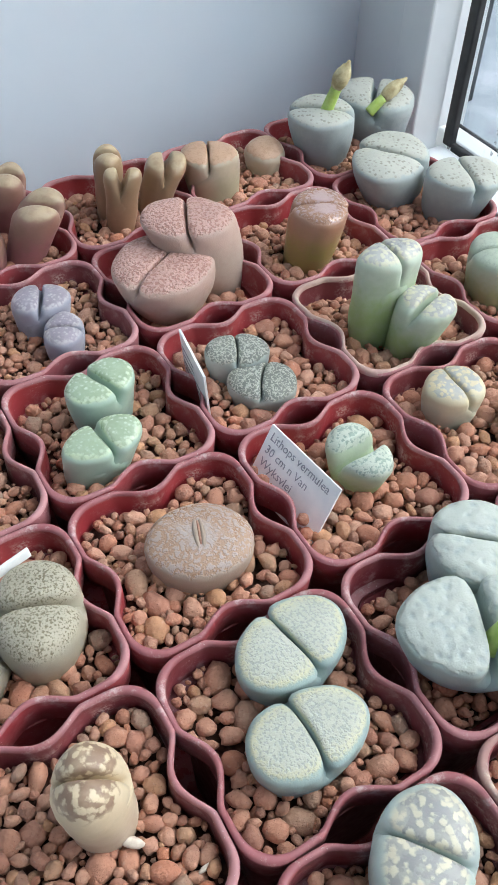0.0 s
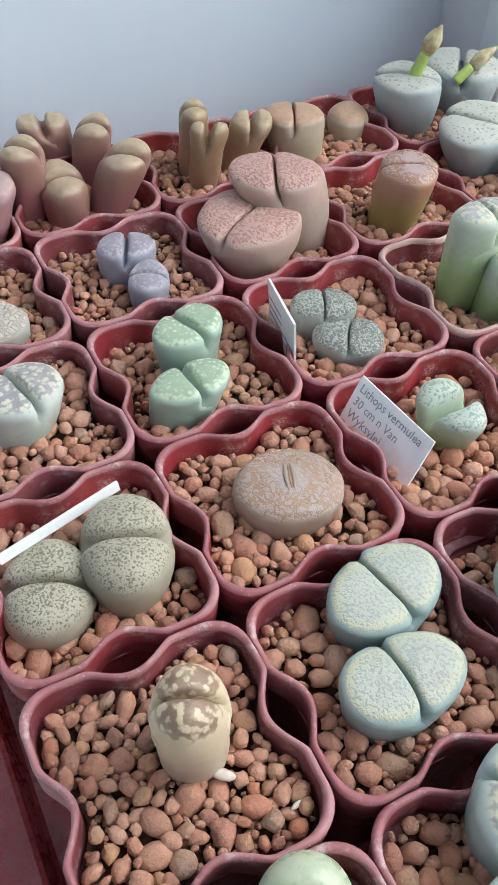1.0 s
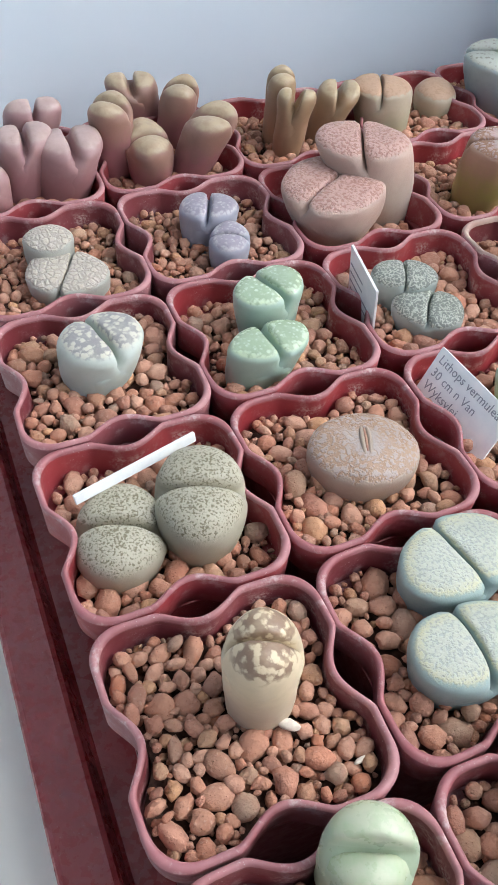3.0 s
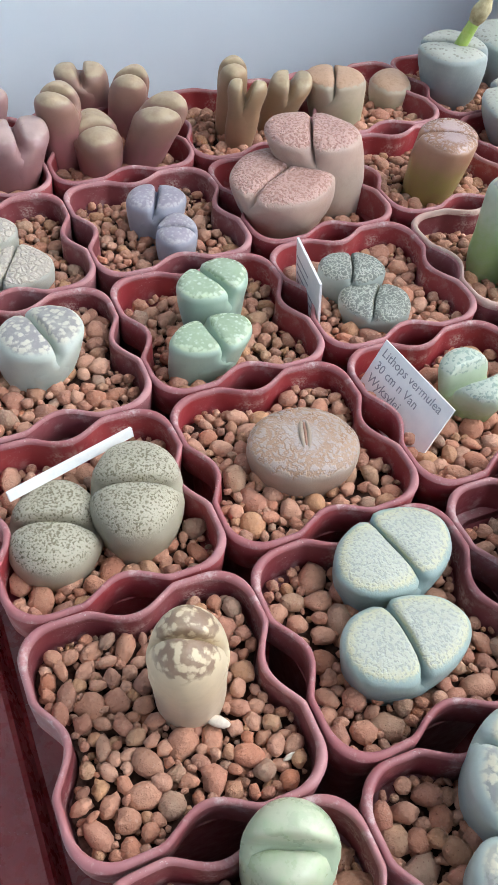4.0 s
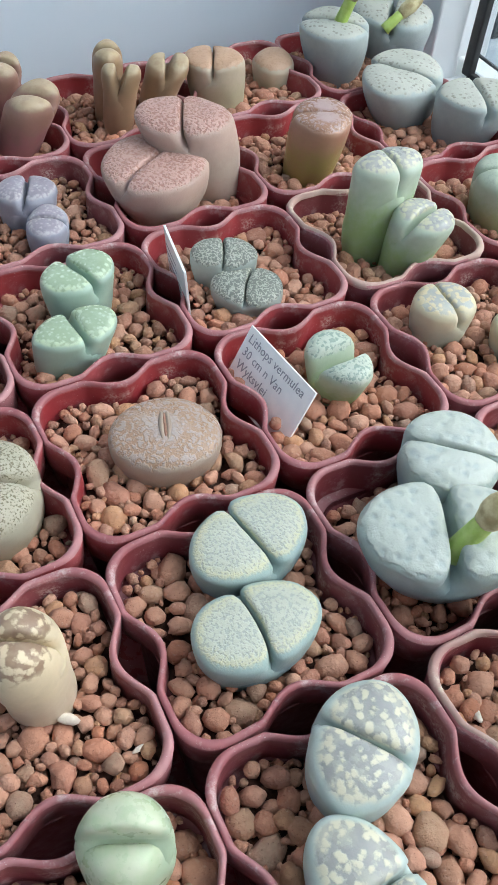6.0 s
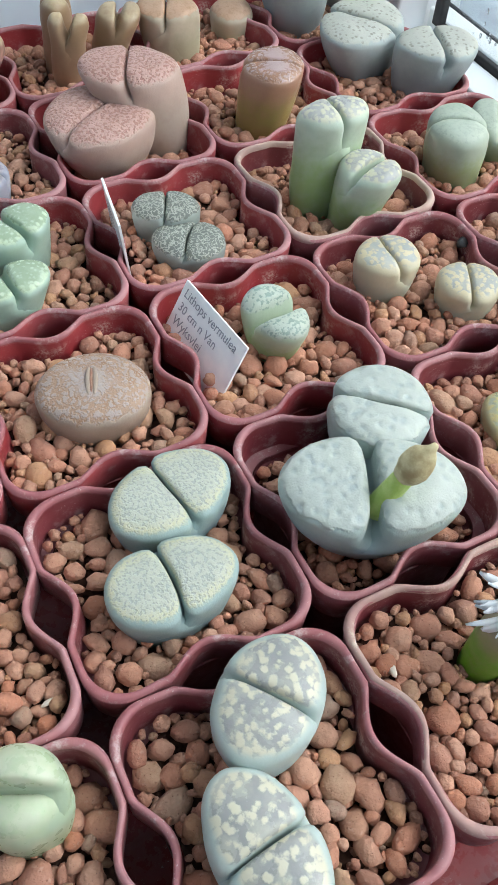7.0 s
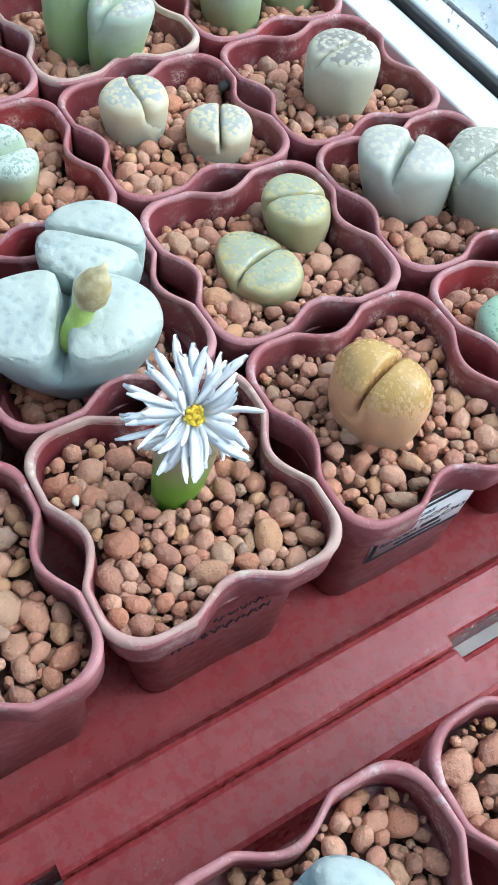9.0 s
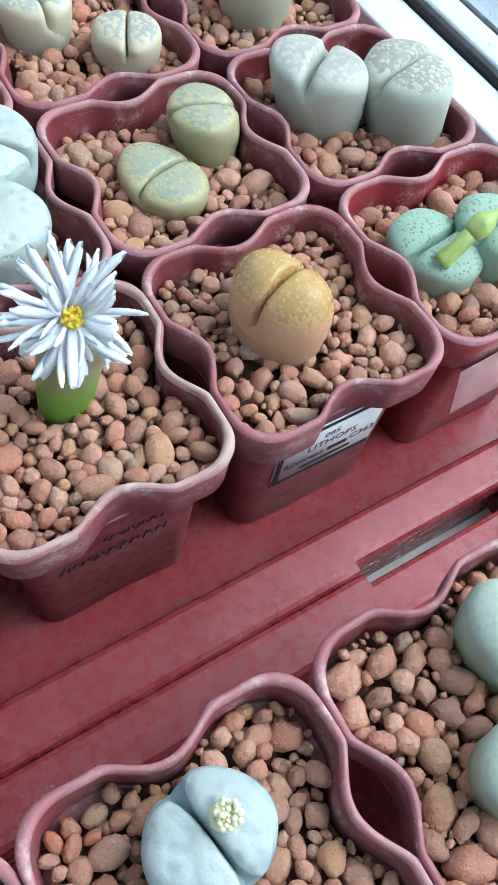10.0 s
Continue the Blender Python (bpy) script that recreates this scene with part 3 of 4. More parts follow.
LIME_POTS = {(2, 0), (3, 3)}
pot_rng = random.Random(11)


def pot_place(i, j):
    if i == 9:
        return Vector((0.104, -0.0998, RIM))
    if i == 8:
        return Vector((0.1632, -0.1003, RIM))
    if i == 7:
        return Vector((0.0448, -0.0998, RIM))
    return Vector((PX0 + PX * i, PY * j, RIM))


POTS = {}


# Pots whose red carries the glow of light coming through the plastic.
REDDER = {(0, 2), (1, 2), (2, 2), (1, 3), (2, 3), (2, 4), (3, 4), (4, 0), (4, 4), (4, 3), (0, 5), (1, 5), (2, 5), (3, 5), (4, 5)}


def plant_pot(i, j):
    p = pot_place(i, j)
    pale = (i, j) in LIME_POTS
    label = "bright red square plastic pot, backlit glow in its colour, dented sides" if (i, j) in REDDER else "red square plastic pot with pale limed rim and dented sides" if pale else "dark red square plastic pot with dented sides"
    ob = thing("plant_pot", pose(*p, 0, 0, pot_rng.uniform(-0.7, 0.7)), label, "plant pot", "plant pots")
    k = pot_rng.randrange(4)
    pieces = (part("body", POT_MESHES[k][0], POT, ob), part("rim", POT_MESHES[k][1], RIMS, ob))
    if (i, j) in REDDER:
        for piece, mat in zip(pieces, (BACKLIT_RED, BACKLIT_RED_RIM)):
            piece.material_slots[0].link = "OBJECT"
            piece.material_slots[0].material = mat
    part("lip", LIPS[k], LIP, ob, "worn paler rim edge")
    if pale:
        lime = part("lime_crust", LIMED, DUSTY, ob, "pale lime crust along the rim")
        lime.location.z = 0.0006
    POTS[(i, j)] = ob
    return ob


GRID = [(i, j) for j in range(6) for i in range(5)] + [(9, 9), (8, 9), (7, 9)]
for i, j in GRID:
    plant_pot(i, j)


# ---- plants ----
CLEAR = {}  # round each plant: place and radius kept free of pebbles


def lobe_mesh(sign, length, width, high, dome, flat, foot, fuse, gap, splay, lean, seed, whole=False, corner=7, bow=0.0):
    """One lobe of a living stone: a D-shaped column that widens upwards, with a domed top."""
    n, a, b = 44, length / 2, width / 2
    yc = 0.0 if whole else 0.46 * b
    rows, vs = [], []

    def section(g, k, z, shift, rho=1.0):
        ring = []
        for t in range(n):
            f = 2 * math.pi * t / n
            dx, dy = math.cos(f), math.sin(f)
            # distance to the ellipse from (0, yc)
            qa, qb, qc = (dx / a) ** 2 + (dy / b) ** 2, 2 * yc * dy / b**2, (yc / b) ** 2 - 1
            re = (-qb + math.sqrt(qb * qb - 4 * qa * qc)) / (2 * qa)
            if dy < -1e-4 and not whole:
                rl = (yc - g) / -dy
                r = (re**-corner + rl**-corner) ** (-1 / corner)
            else:
                r = re
            x, y = r * dx * rho, yc + r * dy * (rho if dy > 0 or whole else rho**0.2)
            fade = 1 - rho
            p = Vector((x * k, y * k + shift, z))
            wob = noise.noise_vector(Vector((p.x, p.y, p.z)) * 110 + Vector((seed, sign * 3.1, 0)))
            p += wob * 0.00055 * (1 - 0.5 * fade)
            ring.append((p.x + lean[0] * z / high, sign * p.y + bow * ((p.x / a) ** 2 - 0.4) + lean[1] * z / high, p.z))
        return ring

    top = high - dome
    for s in range(13):
        u = s / 12
        z = top * u
        k = foot + (1 - foot) * (1 - (1 - u) ** 1.7)
        open_at = max(0.0, (z / high - fuse) / max(1 - fuse, 0.05))
        g = gap * min(1.0, open_at * 2.2) - width * 0.42 * (1 - min(1.0, open_at * 2.2)) if open_at < 0.4545 else gap
        rows.append(section(g, k, z, splay * open_at**1.5))
        vs.append(0.5 * u * 0.94)
    for s in range(1, 13):
        e = math.pi / 2 * s / 12.6
        rho = math.cos(e) ** (2 / max(flat, 1.2))
        z = top + dome * math.sin(e) ** (2 / flat)
        open_at = max(0.0, (z / high - fuse) / max(1 - fuse, 0.05))
        rows.append(section(gap, 1.0, z, splay * min(open_at, 1) ** 1.5, rho))
        vs.append(0.5 + 0.5 * (1 - rho))
    bm = bmesh.new()
    uv = bm.loops.layers.uv.new("UVMap")
    grid = [[bm.verts.new(p) for p in ring] for ring in rows]
    tip = bm.verts.new(sum((v.co for v in grid[-1]), Vector()) / n + Vector((0, 0, dome * 0.01)))

    def face(verts, marks):
        if sign < 0:
            verts, marks = verts[::-1], marks[::-1]
        f = bm.faces.new(verts)
        for loop, m in zip(f.loops, marks):
            loop[uv].uv = m

    for r in range(len(grid) - 1):
        for t in range(n):
            t2 = (t + 1) % n
            face([grid[r][t], grid[r][t2], grid[r + 1][t2], grid[r + 1][t]], [(t / n, vs[r]), ((t + 1) / n, vs[r]), ((t + 1) / n, vs[r + 1]), (t / n, vs[r + 1])])
    for t in range(n):
        t2 = (t + 1) % n
        face([grid[-1][t], grid[-1][t2], tip], [(t / n, vs[-1]), ((t + 1) / n, vs[-1]), (t / n, 1.0)])
    return bm


DEEP = 0.016  # how far the plants reach under the rim
plant_rng = random.Random(3)


def stone_plant(i, j, at, up, root, turn, length, width, skin, dome=4, flat=2.4, foot=0.75, fuse=0.5, gap=0.4, splay=0, size=1.0, whole=False, corner=7, drop=0):
    """A plant of two lobes. at: middle of its top, and root: of its foot, in mm from the pot's middle; up: its top over the rim in mm."""
    p = pot_place(i, j)
    mm = 0.001
    high = DEEP + up * mm + dome * mm * 0.5
    base = Vector((p.x + root[0] * mm, p.y + root[1] * mm, RIM - DEEP))
    m = Matrix.Translation(base) @ Matrix.Rotation(radians(turn), 4, "Z")
    lean = Matrix.Rotation(radians(-turn), 2) @ Vector(((at[0] - root[0]) * mm, (at[1] - root[1]) * mm))
    mat, label = SKINS[skin]
    ob = thing("stone_plant" if "finger" not in skin else "cone_plant", m, label + " in gravel", "succulent", "plants in the pots")
    seed = plant_rng.uniform(0, 90)
    bow = 0.0 if whole else plant_rng.uniform(-1, 1) * 0.0016
    for sign in (1,) if whole else (1, -1):
        bm = lobe_mesh(sign, length * mm * size, width * mm * size, high - (drop * mm if sign < 0 else 0), dome * mm, flat, foot, fuse, gap * mm, splay * mm, (lean[0], lean[1]), seed + sign, whole, corner, bow)
        part("lobe", bm, mat, ob)
    if whole == "slit":
        # a short slit with raised lips across the top
        for side in (-1, 1):
            pts = [Vector((lean[0] + length * mm * (0.34 * t), lean[1] + side * 0.0011 * math.cos(t * 1.5), high - 0.0001 - 0.0024 * t * t)) for t in (-1 + 0.125 * k for k in range(17))]
            part("lip", tube(pts, [0.0007 * math.cos(k * 1.45 / 8 - 1.45) + 0.00015 for k in range(17)], 8), mat, ob)
        # a solid dark ribbon stands in for the shade down in the slit
        pts = [Vector((lean[0] + length * mm * 0.31 * t, lean[1], high + 0.0001 - 0.0022 * t * t)) for t in (-1 + 0.25 * k for k in range(9))]
        part("slit", tube(pts, [0.0004 * math.cos(k * 1.3 / 4 - 1.3) + 0.0001 for k in range(9)], 6), BUDRED, ob, "dark ribbon painting the shade of the narrow slit")
    CLEAR.setdefault((i, j), []).append((root[0] * mm, root[1] * mm, (length + width) * mm * size * 0.25 * foot))
    return ob


def bud(i, j, root, tip, thick, bud_from, green, tan, label, parent):
    """A flower stalk that bends to a closed, pointed bud; it grows from its plant's slit."""
    p = pot_place(i, j)
    a, b = (Vector((p.x + q[0] * 0.001, p.y + q[1] * 0.001, RIM + q[2] * 0.001)) for q in (root, tip))
    mid = (a + b) / 2 + Vector((0, 0, (b - a).length * 0.08))
    path = [a * (1 - t) ** 2 + mid * 2 * t * (1 - t) + b * t * t for t in (k / 16 for k in range(17))]
    inv = parent.matrix_world.inverted()
    cut = int(16 * bud_from)
    r = thick * 0.001
    stalk = part("flower_stalk", tube([inv @ q for q in path[: cut + 1]], [r * (0.95 - 0.15 * k / cut) for k in range(cut + 1)], 14), green, parent, "green flower stalk")
    n = 16 - cut
    swell = [r * (0.85 + 0.45 * math.sin(math.pi * min(1, k / n * 1.15)) - 0.62 * (k / n) ** 2.2) for k in range(n + 1)]
    bm = tube([inv @ q for q in path[cut:]], [max(s, r * 0.18) for s in swell], 14)
    for v in bm.verts:
        v.co += noise.noise_vector(v.co * 500) * r * 0.12
    part("flower_bud", bm, tan, parent, label)
    return stalk


plants = {}
plants["A"] = stone_plant(0, 1, (4.3, 0.0), 24.0, (6.8, 3.5), -23, 17.8, 19.2, 'cream', dome=12, flat=2.0, foot=0.85, fuse=0.75, gap=0.12, splay=0)
plants["B1"] = stone_plant(1, 1, (8.7, 16.3), 3.0, (8.7, 16.3), -79, 24.6, 35.3, 'grey_green', dome=3.9, flat=2.6, foot=0.72, fuse=0.5, gap=0.2, splay=0, corner=6)
plants["B2"] = stone_plant(1, 1, (-1.6, -7.4), 3.4, (-1.6, -7.4), -91, 22.9, 34.1, 'grey_green', dome=3.9, flat=2.6, foot=0.72, fuse=0.5, gap=0.2, splay=0, corner=6)
plants["H1"] = stone_plant(0, 2, (11.7, -1.2), 4.3, (11.7, -1.2), -19, 26.6, 34.0, 'olive_grey', dome=8.4, flat=2.2, foot=0.8, fuse=0.45, gap=0.2, splay=0, corner=3.5)
plants["H2"] = stone_plant(0, 2, (-11.7, -2.4), -1.0, (-11.7, -2.4), -21, 26.0, 31.6, 'olive_grey', dome=8.4, flat=2.2, foot=0.8, fuse=0.45, gap=0.2, splay=0, corner=3.5)
plants["I"] = stone_plant(1, 2, (2.9, -1.5), 2.5, (2.9, -1.5), -110, 27.7, 33.2, 'tan_lilac', dome=5.6, flat=2.5, foot=0.74, fuse=0.93, gap=0.12, splay=0, whole='slit')
plants["K1"] = stone_plant(3, 2, (-7.8, 11.4), 4.6, (-7.8, 11.4), -94, 19.7, 21.8, 'yellow_star', dome=4.5, flat=2.3, foot=0.75, fuse=0.5, gap=0.16, splay=0)
plants["K2"] = stone_plant(3, 2, (12.9, -7.3), 0.7, (12.9, -7.3), -119, 20.2, 20.9, 'yellow_star', dome=4.5, flat=2.3, foot=0.75, fuse=0.45, gap=0.16, splay=0)
plants["L"] = stone_plant(4, 2, (2.5, -2.7), 9.5, (2.0, -2.2), 6, 24.5, 24.8, 'beige_star', dome=5.6, flat=2.3, foot=0.82, fuse=0.65, gap=0.16, splay=0)
plants["M"] = stone_plant(0, 3, (2.7, 3.2), 7.7, (-1.7, 3.8), -75, 25.1, 27.0, 'white_star', dome=5.5, flat=2.3, foot=0.6, fuse=0.6, gap=0.2, splay=0.5)
plants["N1"] = stone_plant(1, 3, (2.0, 8.0), 9.1, (2.0, 8.0), -70, 19.3, 25.7, 'mint', dome=3.9, flat=2.4, foot=0.7, fuse=0.55, gap=0.24, splay=1)
plants["N2"] = stone_plant(1, 3, (-5.8, -13.2), 5.5, (-10.7, -11.9), -85, 17.9, 27.0, 'mint', dome=3.9, flat=2.4, foot=0.7, fuse=0.55, gap=0.24, splay=1)
plants["Q1"] = stone_plant(2, 3, (-4.5, 7.3), 1.6, (-4.5, 7.3), -116, 17.1, 24.4, 'grey_net', dome=3.9, flat=2.4, foot=0.78, fuse=0.6, gap=0.12, splay=0)
plants["Q2"] = stone_plant(2, 3, (-2.1, -8.2), -2.2, (-2.1, -8.2), -127, 21.6, 25.6, 'grey_net', dome=3.9, flat=2.4, foot=0.78, fuse=0.6, gap=0.12, splay=0)
plants["R1"] = stone_plant(3, 3, (-3.8, -0.6), 27.5, (-5.6, 0.6), -91, 17.8, 26.5, 'pale_green_star', dome=5.6, flat=2.3, foot=0.8, fuse=0.65, gap=0.16, splay=0)
plants["R2"] = stone_plant(3, 3, (3.8, -17.5), 13.9, (-0.3, -12.4), -163, 20.9, 21.1, 'pale_green_star', dome=5.6, flat=2.2, foot=0.66, fuse=0.6, gap=0.16, splay=1)
plants["S1"] = stone_plant(4, 3, (-6.8, -1.3), 9.8, (-5.4, -2.5), -29, 23.5, 28.8, 'sage', dome=5.6, flat=2.3, foot=0.85, fuse=0.6, gap=0.12, splay=0)
plants["S2"] = stone_plant(4, 3, (18.5, 3.2), 4.1, (22.3, -0.4), -127, 28.6, 25.6, 'sage', dome=6.7, flat=2.1, foot=0.75, fuse=0.6, gap=0.2, splay=1.5)
plants["T1"] = stone_plant(0, 4, (-0.4, 6.6), 3.2, (-0.4, 6.6), -20, 18.2, 16.5, 'white_warty', dome=3.4, flat=2.6, foot=0.8, fuse=0.4, gap=0.12, splay=0, whole=True)
plants["T2"] = stone_plant(0, 4, (2.1, -8.9), -1.1, (2.1, -8.9), -118, 24.5, 29.9, 'white_warty', dome=3.4, flat=2.6, foot=0.8, fuse=0.4, gap=0.16, splay=0)
plants["U1"] = stone_plant(1, 4, (1.8, 5.2), 4.6, (0.3, 5.7), -111, 19.1, 22.0, 'lilac', dome=4.5, flat=2.3, foot=0.72, fuse=0.6, gap=0.2, splay=0.6)
plants["U2"] = stone_plant(1, 4, (3.5, -12.0), 1.5, (3.5, -12.0), -26, 15.5, 20.5, 'lilac', dome=4.2, flat=2.3, foot=0.75, fuse=0.6, gap=0.16, splay=0)
plants["V1"] = stone_plant(2, 4, (-9.4, -2.3), 9.2, (-6.3, -4.2), 30, 43.6, 38.9, 'pink_net', dome=5.2, flat=2.7, foot=0.46, fuse=0.6, gap=0.2, splay=0)
plants["V2"] = stone_plant(2, 4, (6.1, 8.3), 19.2, (17.3, 0.4), -116, 29.5, 37.6, 'pink_net', dome=5.2, flat=2.7, foot=0.5, fuse=0.6, gap=0.2, splay=0)
plants["X"] = stone_plant(3, 4, (1.9, -8.2), 16.3, (-2.7, -5.0), -30, 24.2, 28.6, 'tan_pink', dome=4.5, flat=2.6, foot=0.72, fuse=0.75, gap=0.12, splay=0)
plants["Y1"] = stone_plant(4, 4, (1.4, 22.7), 9.2, (4.9, 19.4), -54, 34.7, 46.3, 'blue_grey_spot', dome=4.6, flat=2.4, foot=0.56, fuse=0.5, gap=0.24, splay=0.5)
plants["Y2"] = stone_plant(4, 4, (20.2, -9.9), 11.5, (16.8, -6.4), -108, 29.4, 34.0, 'blue_grey_spot', dome=4.6, flat=2.4, foot=0.6, fuse=0.5, gap=0.24, splay=0.5)
plants["Z1"] = stone_plant(0, 5, (21.5, -7.5), 12.7, (14.7, -6.3), -92, 25.7, 25.6, 'mauve_finger', dome=6, flat=2.1, foot=0.72, fuse=0.65, gap=0.32, splay=1.2, corner=4)
plants["Z2"] = stone_plant(0, 5, (3.8, -2.2), 15.0, (-0.4, -1.7), -93, 22.4, 21.8, 'mauve_finger', dome=6, flat=2.1, foot=0.72, fuse=0.65, gap=0.32, splay=1.2, corner=4)
plants["Z3"] = stone_plant(0, 5, (12.7, 16.3), 16.0, (6.4, 17.1), -96, 14.2, 23.0, 'mauve_finger', dome=6, flat=2.1, foot=0.75, fuse=0.6, gap=0.32, splay=0.7, corner=4)
plants["A1"] = stone_plant(1, 5, (-2.3, 34.1), 12.0, (3.0, 32.6), -101, 19.0, 22.0, 'brown_finger', dome=7, flat=2.05, foot=0.72, fuse=0.69, gap=0.4, splay=1.7, corner=4)
plants["A2"] = stone_plant(1, 5, (16.2, 15.8), 14.6, (9.1, 18.1), -30, 16.4, 19.0, 'brown_finger', dome=7, flat=2.05, foot=0.72, fuse=0.64, gap=0.4, splay=1.2, corner=4)
plants["A3"] = stone_plant(1, 5, (-19.7, 2.0), 19.2, (-18.4, 1.7), -34, 17.6, 19.0, 'brown_finger', dome=7, flat=2.05, foot=0.75, fuse=0.69, gap=0.4, splay=1.5, corner=4)
plants["A4"] = stone_plant(1, 5, (-6.8, -6.2), 7.5, (-6.4, -6.3), -5, 19.5, 29.7, 'brown_finger', dome=7, flat=2.05, foot=0.72, fuse=0.69, gap=0.4, splay=1.5, corner=4)
plants["A5"] = stone_plant(1, 5, (22.0, -10.0), 13.4, (8.8, -5.4), -38, 20.7, 24.4, 'brown_finger', dome=7, flat=2.05, foot=0.72, fuse=0.64, gap=0.4, splay=2.2, corner=4)
plants["b1"] = stone_plant(2, 5, (-1.4, 5.6), 18.7, (-3.1, 6.4), -19, 12.8, 18.0, 'green_finger', dome=6, flat=2.05, foot=0.85, fuse=0.75, gap=0.32, splay=0.8, corner=4)
plants["b2"] = stone_plant(2, 5, (-1.2, -9.0), 17.0, (-4.9, -7.1), -115, 11.2, 14.6, 'green_finger', dome=6, flat=2.05, foot=0.72, fuse=0.6, gap=0.32, splay=2, corner=4)
plants["b3"] = stone_plant(2, 5, (24.0, -1.9), 12.8, (15.3, 2.9), -113, 21.5, 17.3, 'green_finger', dome=6, flat=2.05, foot=0.75, fuse=0.65, gap=0.32, splay=1.3, corner=4)
plants["CC1"] = stone_plant(3, 5, (-15.2, -0.3), 11.4, (-12.2, -1.9), -114, 24.1, 26.7, 'tan_top', dome=4.5, flat=2.4, foot=0.75, fuse=0.6, gap=0.16, splay=0)
plants["CC2"] = stone_plant(3, 5, (20.4, 7.5), 1.2, (20.7, 7.3), -31, 19.5, 23.6, 'tan_top', dome=5.6, flat=2.2, foot=0.8, fuse=0.95, gap=0.08, splay=0, whole=True)
plants["D1"] = stone_plant(4, 5, (-10.7, 3.0), 15.1, (-7.7, 0.8), -38, 32.6, 33.0, 'blue_grey_spot', dome=4.6, flat=2.4, foot=0.52, fuse=0.5, gap=0.32, splay=0.5)
plants["D2"] = stone_plant(4, 5, (27.3, 10.5), 12.4, (30.2, 8.1), -129, 35.9, 38.7, 'blue_grey_spot', dome=5.6, flat=2.4, foot=0.65, fuse=0.5, gap=0.4, splay=1)
plants["C1"] = stone_plant(1, 0, (5.5, 15.4), 9.1, (5.5, 15.4), -52, 23.6, 30.9, 'blue_star', dome=5.6, flat=2.2, foot=0.75, fuse=0.65, gap=0.2, splay=0)
plants["C2"] = stone_plant(1, 0, (-8.5, -10.7), 8.0, (-8.5, -10.7), 7, 21.6, 34.7, 'blue_star', dome=5, flat=2.2, foot=0.75, fuse=0.5, gap=0.2, splay=0)
plants["DA1"] = stone_plant(2, 1, (11.2, 13.9), 10.1, (11.2, 13.9), -43, 28.9, 30.3, 'pale_bumpy', dome=4.5, flat=2.6, foot=0.6, fuse=0.5, gap=0.2, splay=0)
plants["DA2"] = stone_plant(2, 1, (-5.4, -7.9), 11.6, (-5.4, -7.9), -116, 31.5, 47.3, 'pale_bumpy', dome=5.2, flat=2.4, foot=0.42, fuse=0.4, gap=0.9, splay=0.6, corner=5)
plants["E1"] = stone_plant(3, 1, (14.1, 10.1), 3.2, (16.7, 8.3), -15, 20.0, 22.3, 'olive_window', dome=3.9, flat=2.4, foot=0.75, fuse=0.6, gap=0.16, splay=0, corner=6)
plants["E2"] = stone_plant(3, 1, (-4.1, -2.0), -3.6, (-4.1, -2.0), 16, 21.6, 28.7, 'olive_window', dome=3.9, flat=2.4, foot=0.75, fuse=0.5, gap=0.16, splay=0, corner=6)
plants["F1"] = stone_plant(4, 1, (-8.6, 8.3), 8.8, (-5.2, 5.3), -144, 23.6, 29.7, 'stone_star', dome=5.6, flat=2.2, foot=0.72, fuse=0.6, gap=0.2, splay=1)
plants["F2"] = stone_plant(4, 1, (14.3, -4.8), 9.5, (17.4, -8.3), 13, 27.6, 27.3, 'stone_crust', dome=5.6, flat=2.2, foot=0.72, fuse=0.6, gap=0.16, splay=0.5)
plants["O"] = stone_plant(3, 0, (-3.0, 1.6), 7.1, (-3.0, 1.6), 17, 22.1, 27.0, 'orange', dome=13, flat=2.3, foot=0.6, fuse=0.6, gap=0.1, splay=0, corner=6)
plants["P1"] = stone_plant(4, 0, (-11.2, 3.0), -0.5, (-11.2, 3.0), 10, 23.3, 27.3, 'spotted_green', dome=4.5, flat=2.2, foot=0.75, fuse=0.6, gap=0.2, splay=0.2, corner=5)
plants["X1"] = stone_plant(9, 9, (-0.2, 9.4), 5.0, (-0.2, 9.4), -78, 21.5, 24.2, 'ice_blue', dome=5, flat=2.4, foot=0.72, fuse=0.5, gap=0.24, splay=0, corner=3.5)
plants["J"] = stone_plant(2, 2, (5.2, 3.0), 4.1, (4.5, 3.5), 5, 18.7, 21.0, 'split_green', dome=5.5, flat=2.1, foot=0.6, fuse=0.3, gap=0.25, splay=3.2)
plants["G"] = stone_plant(0, 0, (10.9, 19.4), 13.0, (10.9, 19.4), -26, 19.9, 18.0, 'clear_green', dome=7.8, flat=2.1, foot=0.8, fuse=0.6, gap=0.16, splay=0, drop=6)
plants["P2"] = stone_plant(4, 0, (5.0, -2.0), 4.0, (5.0, -2.0), 14, 21.0, 24.0, 'spotted_green', dome=4, flat=2.2, foot=0.75, fuse=0.6, gap=0.25, splay=0.2)
plants["Z4"] = stone_plant(0, 5, (-18.0, -16.0), 9.0, (-14.0, -12.0), -60, 20.0, 22.0, 'mauve_finger', dome=7, flat=2, foot=0.72, fuse=0.55, gap=0.3, splay=1)
plants["X2"] = stone_plant(8, 9, (12.0, 9.0), 5.0, (12.0, 9.0), 20, 20.0, 28.0, 'sage', dome=4.5, flat=2.3, foot=0.75, fuse=0.5, gap=0.5, splay=0)
plants["X3"] = stone_plant(8, 9, (-1.0, -11.0), 5.0, (-1.0, -11.0), 70, 20.0, 26.0, 'sage', dome=4.5, flat=2.3, foot=0.75, fuse=0.5, gap=0.5, splay=0)

